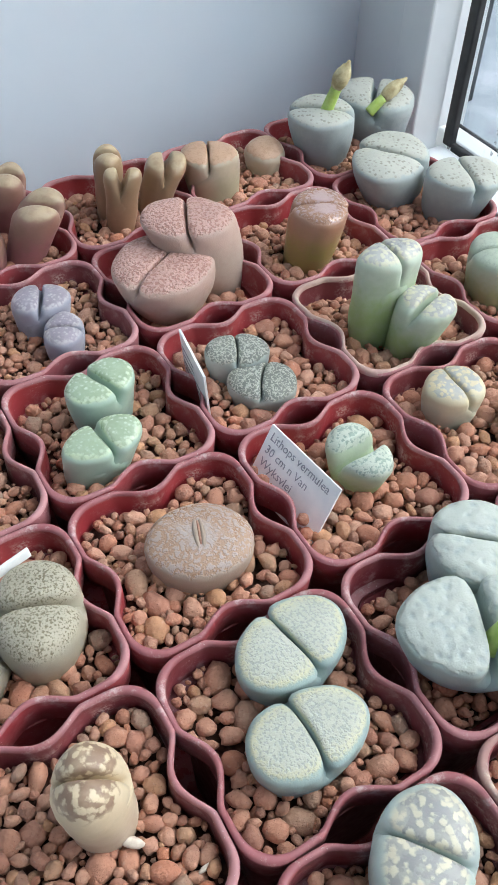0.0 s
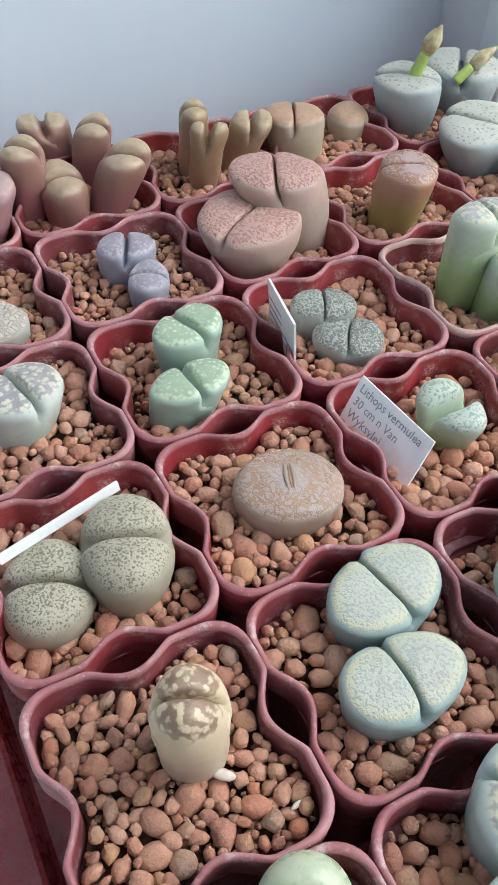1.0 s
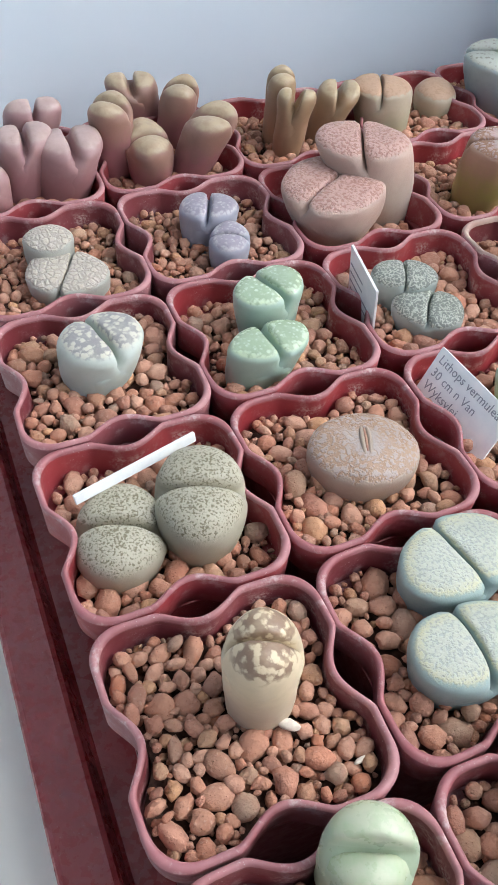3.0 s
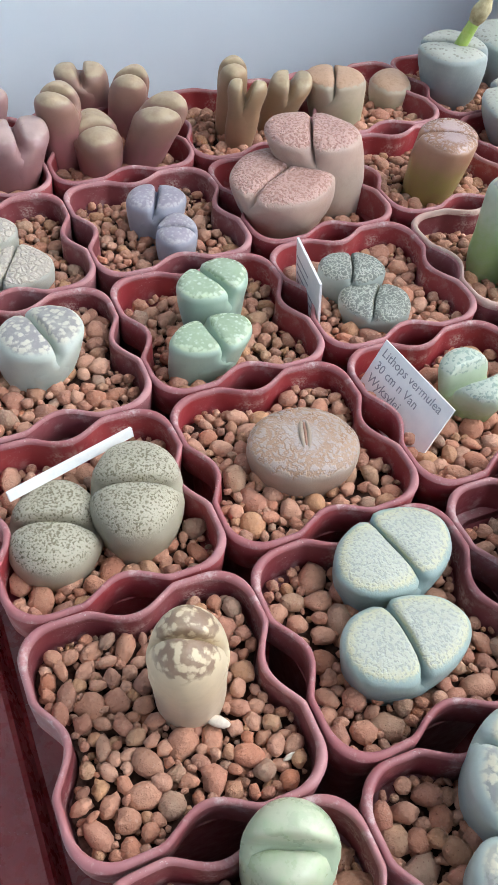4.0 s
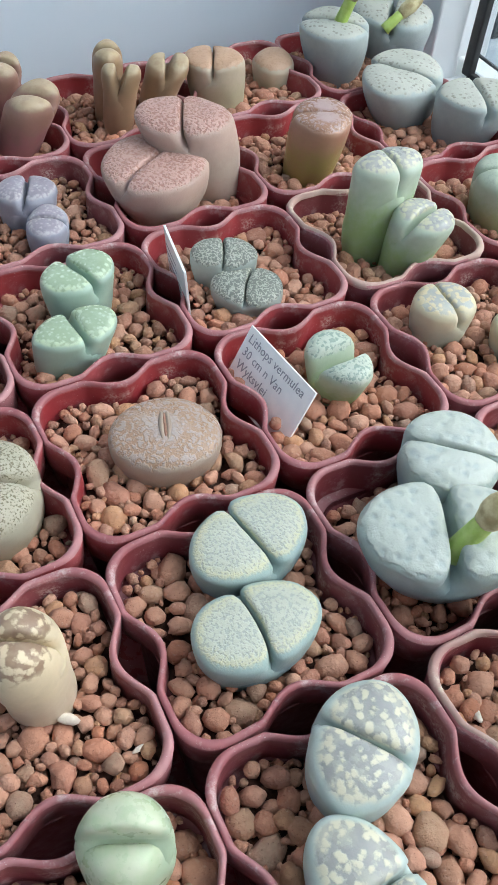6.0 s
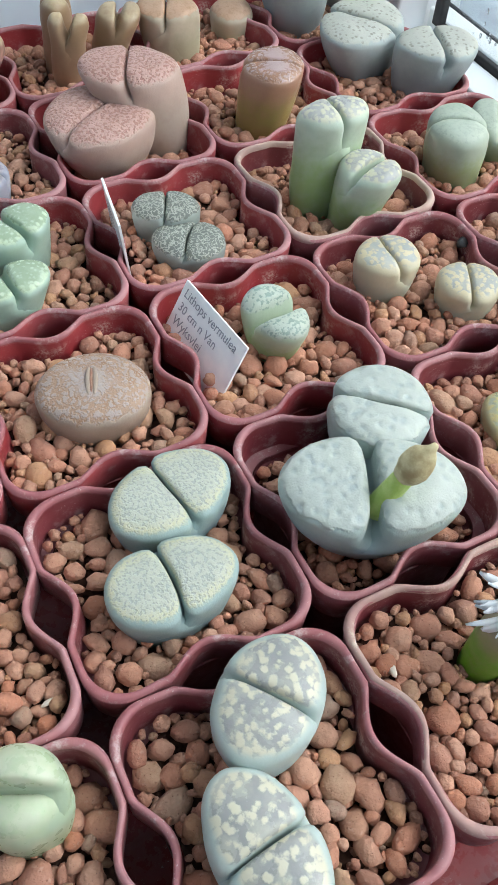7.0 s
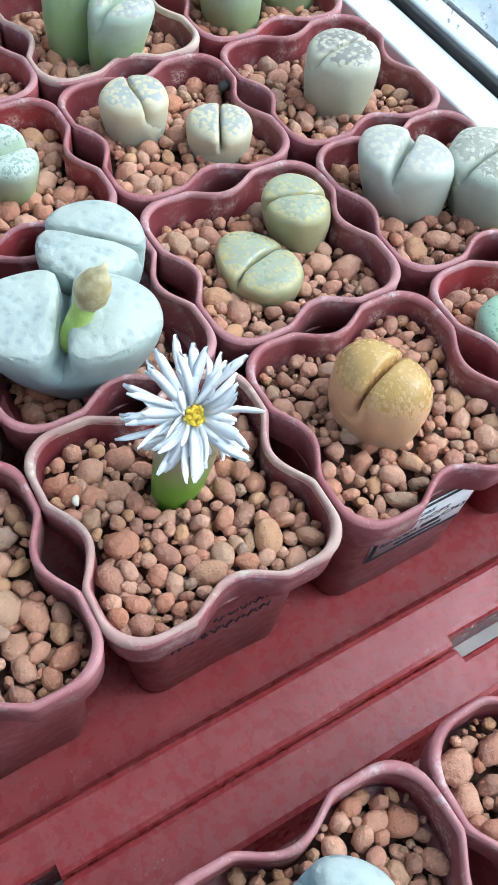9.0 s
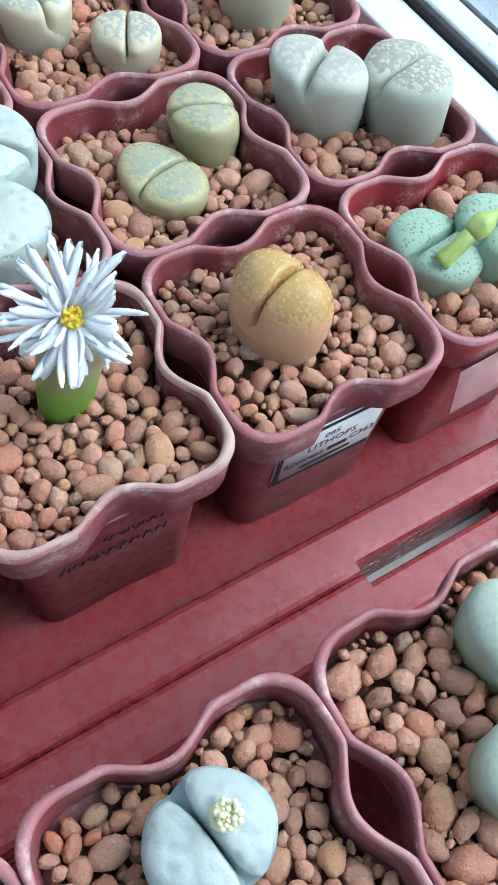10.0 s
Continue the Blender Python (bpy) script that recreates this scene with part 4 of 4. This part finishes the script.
bud(2, 1, (-6.6, -12.2, 5.0), (4.0, -15.1, 30.0), 3.5, 0.55, BUDGREEN, BUDTAN, "withered tan flower bud", plants["DA2"])
bud(4, 5, (-10, 1.1, 12), (-1.6, -4, 39.6), 3.3, 0.5, BUDGREEN, BUDTAN, "brownish closed flower bud", plants["D1"])
bud(4, 5, (15.1, -1.8, 10.0), (34.5, -3.6, 24.0), 2.8, 0.42, BUDGREEN, BUDTAN, "brownish closed flower bud", plants["D2"])
bud(4, 0, (-16.5, -4.3, 1.0), (-1.9, -3.9, 13.0), 2.6, 0.5, BUDGREEN, BUDGREEN, "fresh green flower bud", plants["P1"])
bud(9, 9, (2.6, 11.0, 3), (3.0, 10.6, 11.5), 2.2, 0.45, BUDRED, BUDYELLOW, "pale yellow opening bud", plants["X1"])

rng = random.Random(21)
bm = bmesh.new()
p = pot_place(9, 9)
inv = plants["X1"].matrix_world.inverted()
for k in range(34):
    f, r = k * 2.4, 0.0023 * math.sqrt(k / 34)
    q = inv @ (p + Vector((0.0030 + r * math.cos(f), 0.0106 + r * math.sin(f), 0.0116 + rng.uniform(-0.0006, 0.0009))))
    bmesh.ops.create_icosphere(bm, subdivisions=1, radius=rng.uniform(0.0004, 0.0008), matrix=Matrix.Translation(q))
part("flower_tuft", bm, BUDYELLOW, plants["X1"], "pale yellow crumpled petals")


def daisy_plant(i, j, root, head, facing):
    """A green-footed cone plant that carries one open, many-rayed white flower."""
    p = pot_place(i, j)
    foot = Vector((p.x + root[0] * 0.001, p.y + root[1] * 0.001, RIM - DEEP))
    crown = Vector((p.x + head[0] * 0.001, p.y + head[1] * 0.001, RIM + head[2] * 0.001))
    ob = thing("flowering_plant", Matrix.Translation(foot), "green cone plant in gravel with an open white daisy-like flower", "succulent", "plants in the pots")
    top = crown - foot - Vector((0, 0, 0.006))
    rows, vs = [], []
    n = 36
    for s in range(18):
        u = s / 17
        r = 0.0049 + 0.0020 * math.sin(math.pi * 0.5 * u)
        r *= 1 if u < 0.9 else math.sqrt(max(0.05, 1 - ((u - 0.9) / 0.105) ** 2))
        c = top * u
        rows.append([c + Vector((r * math.cos(f) * 1.12, r * math.sin(f) * 0.95, 0)) for f in (2 * math.pi * t / n for t in range(n))])
        vs.append(0.55 * u)
    bm = lathe(rows)
    uv = bm.loops.layers.uv.new("UVMap")
    for f in bm.faces:
        for loop in f.loops:
            loop[uv].uv = (0.5, 0.5 * max(0, loop.vert.co.z / top.z))
    part("stem_body", bm, STEM, ob, "green and brownish fleshy body")
    turn = Vector(facing).to_track_quat("Z", "Y").to_matrix().to_4x4()
    at = Matrix.Translation(crown - foot) @ turn
    rng = random.Random(8)
    for k in range(74):
        ang = 2 * math.pi * k / 74 * 4.02 + rng.uniform(-0.22, 0.22)
        ln = rng.uniform(0.0085, 0.0165)
        wide = rng.uniform(0.0007, 0.00125)
        rise = (1.05 if k < 20 else 0.75 if k < 42 else 0.4 if k < 64 else 0.1) + rng.uniform(-0.2, 0.25)
        curl = rng.uniform(-0.4, 1.7) * (1 if k >= 10 else 0.6)
        twist, side = rng.uniform(-0.45, 0.45), rng.uniform(-0.0055, 0.0055)
        pts = []
        d, h, slope = 0.0012, 0.0, rise
        for s in range(9):
            pts.append((d, h))
            d += ln / 8 * math.cos(slope)
            h += ln / 8 * math.sin(slope)
            slope -= curl / 8
        bm = bmesh.new()
        rings = []
        for s, (d, h) in enumerate(pts):
            w = wide * (0.50, 0.62, 0.74, 0.84, 0.92, 0.98, 1.0, 0.86, 0.35)[s]
            tw = twist * s / 8
            q = []
            for e, o in ((-1, 0.0), (0, 0.00006), (1, 0.0), (0, -0.00006)):
                v = Vector((d, e * w + side * (s / 8) ** 2, h + o + abs(e) * 0.00025))
                v.y, v.z = v.y * math.cos(tw) - (v.z - h) * math.sin(tw), h + v.y * math.sin(tw) + (v.z - h) * math.cos(tw)
                q.append(bm.verts.new(at @ (Matrix.Rotation(ang, 3, "Z") @ v)))
            rings.append(q)
        for a, b in zip(rings, rings[1:]):
            for e in range(4):
                bm.faces.new((a[e - 1], a[e], b[e], b[e - 1]))
        bm.faces.new(rings[-1])
        part("petal", bm, PETAL, ob)
    bm = bmesh.new()
    for k in range(40):
        r, f = 0.0021 * math.sqrt(k / 40), k * 2.4
        q = at @ Vector((r * math.cos(f), r * math.sin(f), 0.0014 + 0.0022 * rng.random()))
        bmesh.ops.create_icosphere(bm, subdivisions=1, radius=0.0006, matrix=Matrix.Translation(q))
    bmesh.ops.create_icosphere(bm, subdivisions=2, radius=0.0021, matrix=at @ Matrix.Diagonal((1, 1, 0.7, 1)))
    part("stamen_tuft", bm, STAMEN, ob, "yellow stamens")
    CLEAR.setdefault((i, j), []).append((root[0] * 0.001, root[1] * 0.001, 0.006))


daisy_plant(2, 0, (0.5, 6.0), (5.0, 5.2, 22.0), (-0.12, -0.68, 0.72))


# ---- labels ----
def label_tag(corners, label, thick=0.0008):
    """A flat plastic tag through four corners (lower left, lower right, upper right, upper left)."""
    c = [Vector(q) * 0.001 for q in corners]
    c[2] = c[1] + (c[3] - c[0])
    x = (c[1] - c[0]).normalized()
    nrm = x.cross(c[3] - c[0]).normalized()
    y = nrm.cross(x)
    m = Matrix((x, y, nrm)).transposed().to_4x4()
    m.translation = c[0]
    ob = thing("plant_label", m, label, "plant label", "plant labels")
    inv = m.inverted()
    flat = [inv @ q for q in c]
    bm = bmesh.new()
    lo = [bm.verts.new((q.x, q.y, 0)) for q in flat]
    hi = [bm.verts.new((q.x, q.y, thick)) for q in flat]
    bm.faces.new(lo[::-1]), bm.faces.new(hi)
    for k in range(4):
        bm.faces.new((lo[k - 1], lo[k], hi[k], hi[k - 1]))
    flat_part("strip", bm, TAG, ob)
    return ob, flat


def bars(ob, rows, thick, mat):
    for x, y, w, h in rows:
        flat_part("writing", block(x, y, thick + 0.00002, x + w, y + h, thick + 0.00006), mat, ob)


tag, flat = label_tag(((93.5, 141.5, 62), (97.5, 107.5, 62), (110, 110, 77), (105.6, 145, 80.5)), "white plastic label with pencilled writing stuck in gravel")
turned = (flat[3] - flat[0]).length
for k, (words, size, off) in enumerate((("Lithops vermulea", 0.0042, 0.0042), ("30 cm n Van", 0.0042, 0.0088), ("Wyksvlei", 0.0044, 0.0135))):
    w = part("writing", text_mesh(words, size, PENCIL), PENCIL, tag)
    w.location = (flat[3].x + 0.002 + 0.0005 * k, turned - off - 0.0005, 0.00085)

tag, flat = label_tag(((99.0, 195.0, 66), (95.2, 169.5, 66), (100.5, 181.0, 83), (96.3, 193.5, 89)), "narrow white plastic label standing in gravel")
c = flat
rng = random.Random(2)
bars(tag, [(0.002 + 0.0, 0.0045 + 0.0036 * k, rng.uniform(0.012, 0.02), 0.0009) for k in range(4)], 0.0008, PENCIL)

p = pot_place(0, 2)
stick = thing("plant_label", Matrix.Translation((-0.0195, 0.1285, RIM + 0.0028)) @ Matrix.Rotation(math.atan2(0.009, 0.0375), 4, "Z") @ Matrix.Rotation(radians(-3), 4, "Y") @ Matrix.Rotation(radians(80), 4, "X"), "white plastic label lying across the pot", "plant label", "plant labels")
flat_part("strip", block(0, -0.0016, 0, 0.0385, 0.0016, 0.0012, 0.0002), TAG, stick)

# the printed sticker on the pot with the orange plant
pot = POTS[(3, 0)]
lean = math.atan2(0.0019, 0.0458)
WALL_IN = HALF - 0.0066
sticker = part("sticker", block(-0.0160, -0.0001, -0.0245, 0.0165, 0.0001, 0.0), PAPER, pot, "white printed sticker with black border")
sticker.matrix_basis = Matrix.Translation((0.0, -WALL_IN - 0.0016, -0.0146)) @ Matrix.Rotation(lean, 4, "X")
for x, z, w, h in ((-0.0156, -0.0241, 0.0004, 0.0236), (-0.0149, -0.0241, 0.0009, 0.0236), (-0.0140, -0.0241, 0.0300, 0.0004), (-0.0140, -0.0233, 0.0300, 0.0008), (-0.0140, -0.0022, 0.0300, 0.0008), (-0.0140, -0.0010, 0.0300, 0.0004), (-0.0070, -0.0205, 0.0160, 0.0011), (0.0010, -0.0170, 0.0062, 0.0017)):
    flat_part("printing", block(x, -0.0003, z, x + w, -0.00012, z + h), INK, sticker)
for words, size, x, z in (("085", 0.0034, -0.002, -0.0080), ("LITHOPS", 0.0041, -0.0065, -0.0124), ("fulviceps", 0.0037, -0.0128, -0.0172), ("C363", 0.0038, 0.0078, -0.0165)):
    t = part("printing", text_mesh(words, size, INK), INK, sticker)
    t.matrix_basis = Matrix.Translation((x, -0.00015, z)) @ Matrix.Rotation(radians(90), 4, "X")

# faded handwriting on the flower's pot, and tape on its neighbours
pot = POTS[(2, 0)]
rng = random.Random(6)
for k in range(13):
    below = k >= 5
    x, z, tall = (-0.0150 + 0.0035 * (k - 5), -0.0275, 0.0016) if below else (-0.004 + 0.0036 * k, -0.0200, 0.0012)
    pts = [Vector((x + 0.0028 * s / 8, 0, z + tall * math.sin(s * rng.uniform(0.7, 1.5) + k) * rng.uniform(0.5, 1.0))) for s in range(9)]
    ob = part("writing", tube(pts, [0.00022 + 0.0001 * (below and s % 3 == 0) for s in range(9)], 5), INK, pot)
    ob.location = (0, -WALL_IN - 0.0019 + (0.0006 if below else 0.0003), 0)
pot = POTS[(4, 0)]
tape = part("tape", block(-0.029, -0.00015, -0.026, -0.012, 0.00015, -0.006, 0.0001), TAPE, pot, "loose strip of clear tape")
tape.matrix_basis = Matrix.Translation((0.002, -HALF - 0.0002, 0.001)) @ Matrix.Rotation(radians(-9), 4, "Y") @ Matrix.Rotation(radians(-4), 4, "X")


# ---- gravel ----
def pebble_arrays(seed, fine=2):
    """Fired clay: smooth rolled grains, lumpy ones grown together, and broken porous crumbs."""
    rng = random.Random(seed)
    bm = bmesh.new()
    bmesh.ops.create_icosphere(bm, subdivisions=fine, radius=1)
    sort = seed % 5
    rough = (0.14, 0.24, 0.36, 0.18, 0.42)[sort]
    squash = Vector((rng.uniform(0.95, 1.45), rng.uniform(0.8, 1.05), rng.uniform(0.7, 0.95)))
    off = Vector((seed * 3.7, 0, 0))
    planes = [Vector((rng.gauss(0, 1), rng.gauss(0, 1), rng.gauss(0, 1))).normalized() for _ in range(9)]
    for v in bm.verts:
        c = v.co.copy()
        k = 1 + rough * noise.noise(c * 1.1 + off) * 1.5 + rough * 0.6 * noise.noise(c * 2.6 + off)
        if sort in (2, 4):
            # broken faces and pores
            k = min([k] + [0.80 / max(0.05, c.dot(n)) for n in planes])
            k -= 0.22 * max(0.0, noise.noise(c * 3.4 + off) - 0.05) + 0.12 * abs(noise.noise(c * 6.0 + off))
        elif sort == 1:
            k += 0.10 * abs(noise.noise(c * 3.0 + off))
        v.co = Vector((c.x * squash.x, c.y * squash.y, c.z * squash.z)) * k
    bm.verts.ensure_lookup_table()
    co = np.array([v.co[:] for v in bm.verts])
    tri = np.array([[v.index for v in f.verts] for f in bm.faces])
    bm.free()
    return co, tri


SHAPES = [pebble_arrays(s) for s in range(25)]
CRUMBS = [pebble_arrays(s, 1) for s in range(25)]


def fast_mesh(name, co, tri, mat):
    me = bpy.data.meshes.new(name)
    me.vertices.add(len(co))
    me.vertices.foreach_set("co", np.asarray(co, np.float32).ravel())
    me.loops.add(len(tri) * 3)
    me.loops.foreach_set("vertex_index", np.asarray(tri, np.int32).ravel())
    me.polygons.add(len(tri))
    me.polygons.foreach_set("loop_start", np.arange(0, len(tri) * 3, 3, dtype=np.int32))
    me.update(calc_edges=True)
    me.materials.append(mat)
    me.shade_smooth()
    return me


UNIT = 0.0025
PEBBLE_MESHES = [fast_mesh("pebble", co * UNIT, tri, PEBBLE) for co, tri in SHAPES]


def inside(x, y, room, deep=False):
    """Whether a disc of that radius fits within the pot's inner wall, which draws in under the rim."""
    if deep:
        return max(abs(x), abs(y)) + room < HALF - 0.0066
    h = HALF - 0.0022
    for a, b in ((x, y), (y, x)):
        d = DENT * math.cos(math.pi * b / 2 / REACH) ** 1.3 if abs(b) < REACH else 0
        if abs(a) + room > h - d:
            return False
    e = h - ROUND
    return not (abs(x) > e and abs(y) > e and math.hypot(abs(x) - e, abs(y) - e) + room > ROUND)


LEVEL = {(2, 1): 0.0120, (0, 1): 0.0060, (1, 0): 0.0080, (2, 0): 0.0065, (3, 0): 0.0070, (0, 2): 0.0090, (1, 1): 0.0085, (1, 2): 0.0070, (2, 4): 0.0115, (9, 9): 0.0085, (8, 9): 0.0065, (2, 3): 0.0085, (0, 3): 0.0070}
SINGLE = {(0, 0), (1, 0), (2, 0), (3, 0), (0, 1), (1, 1), (2, 1), (3, 1), (0, 2), (1, 2), (2, 2), (9, 9)}
COARSE = {(1, 0): 0.94, (0, 1): 0.86, (2, 0): 0.93, (3, 0): 0.88, (1, 2): 0.9, (2, 2): 0.95, (1, 4): 0.78, (4, 4): 0.95, (0, 4): 0.8, (9, 9): 0.92}


def gravel_bed(i, j):
    rng = random.Random(100 * i + j)
    p = pot_place(i, j)
    level = LEVEL.get((i, j), 0.0085)
    scale = COARSE.get((i, j), 0.92)
    # the soil: a low uneven cushion, its colour darkened for the shaded gaps
    wide, dent = (HALF - 0.0068, 0.0) if level > 0.0090 else (HALF - 0.0024, DENT)
    bm = lathe([outline(wide * k, -0.0016 + 0.0004 * (1 - k), 0.007 * k, dent * k) for k in (1.0, 0.8, 0.6, 0.4, 0.2)])
    for v in bm.verts:
        v.co.z += noise.noise(v.co * 260 + Vector((i * 5, j * 5, 0))) * 0.0009
    bed = tagged(new("gravel", mesh_of("gravel", bm, SOIL)), "reddish-brown fired clay gravel filling the pot", "gravel", kind="stuff")
    bed.location = (p.x, p.y, RIM - level - 0.0028)
    done = []
    xs, ys, rs = np.zeros(600), np.zeros(600), np.zeros(600)
    count = 0
    free = CLEAR.get((i, j), [])
    for layer, (number, lo, hi, pack) in enumerate(((24, 0.0031, 0.0043, 0.86), (110, 0.0021, 0.0031, 0.80), (150, 0.0014, 0.0021, 0.77), (160, 0.0008, 0.0014, 0.80))):
        tries = 0
        made = 0
        while made < number and tries < 1500 and count < 560:
            tries += 1
            r = rng.uniform(lo, hi) * scale
            x, y = rng.uniform(-HALF, HALF), rng.uniform(-HALF, HALF)
            if not inside(x, y, r * 0.95, level > 0.0105) or any(math.hypot(x - a, y - b) < c + r * 0.55 for a, b, c in free):
                continue
            if count and (np.hypot(xs[:count] - x, ys[:count] - y) < pack * (rs[:count] + r)).any():
                continue
            xs[count], ys[count], rs[count] = x, y, r
            count += 1
            made += 1
            z = (0.0, 0.0002, -0.0003, -0.0008)[layer] + rng.uniform(-0.0009, 0.0009) + (0.0030 - r) * 0.3
            done.append((x, y, z, r))
    # a lower layer shows in the gaps
    for k in range(230):
        x, y, r = rng.uniform(-HALF, HALF), rng.uniform(-HALF, HALF), rng.uniform(0.001, 0.0021) * scale
        if inside(x, y, r, level > 0.0085):
            done.append((x, y, -0.0018 - rng.random() * 0.0008, r))
    cos, tris, base = [], [], 0
    for k, (x, y, z, r) in enumerate(done):
        turn = Euler((rng.uniform(-0.5, 0.5), rng.uniform(-0.5, 0.5), rng.uniform(0, 6.28)))
        s = rng.randrange(25)
        if (i, j) in SINGLE and k < 300:
            ob = new("pebble", PEBBLE_MESHES[s])
            ob.parent = bed
            ob.location, ob.rotation_euler, ob.scale = (x, y, z + 0.0022), turn, (r / UNIT, r / UNIT, r / UNIT)
        else:
            co, tri = (SHAPES if r > 0.0017 else CRUMBS)[s]
            cos.append(co * r @ np.array(turn.to_matrix()).T + np.array((x, y, z + 0.0022)))
            tris.append(tri + base)
            base += len(co)
    if cos:
        rest = new("pebbles", fast_mesh("pebbles", np.concatenate(cos), np.concatenate(tris), PEBBLE))
        rest.parent = bed
        rest["kind"] = "stuff"
    return bed


for i, j in GRID:
    gravel_bed(i, j)


def odd_stone(at, size, mat, seed, label):
    co, tri = SHAPES[seed]
    ob = tagged(new("stone_chip", fast_mesh("stone_chip", co * np.array(size), tri, mat)), label, "stone")
    ob.location = at
    ob.rotation_euler = (0.2, 0.1, 0.6 + seed)


odd_stone((0.0110, 0.0530, RIM - 0.0040), (0.0024, 0.0014, 0.0011), CHIP, 5, "small white stone chip on the gravel")
odd_stone((0.0230, 0.0400, RIM - 0.0050), (0.0014, 0.0010, 0.0009), CHIP, 9, "small white stone chip on the gravel")
odd_stone((0.0985, 0.0125, RIM - 0.0050), (0.0022, 0.0014, 0.0012), CHIP, 7, "small white stone chip on the gravel")
odd_stone((0.2055, 0.1340, RIM - 0.0040), (0.0026, 0.0022, 0.0020), DARKSTONE, 3, "dark bluish stone on the gravel")
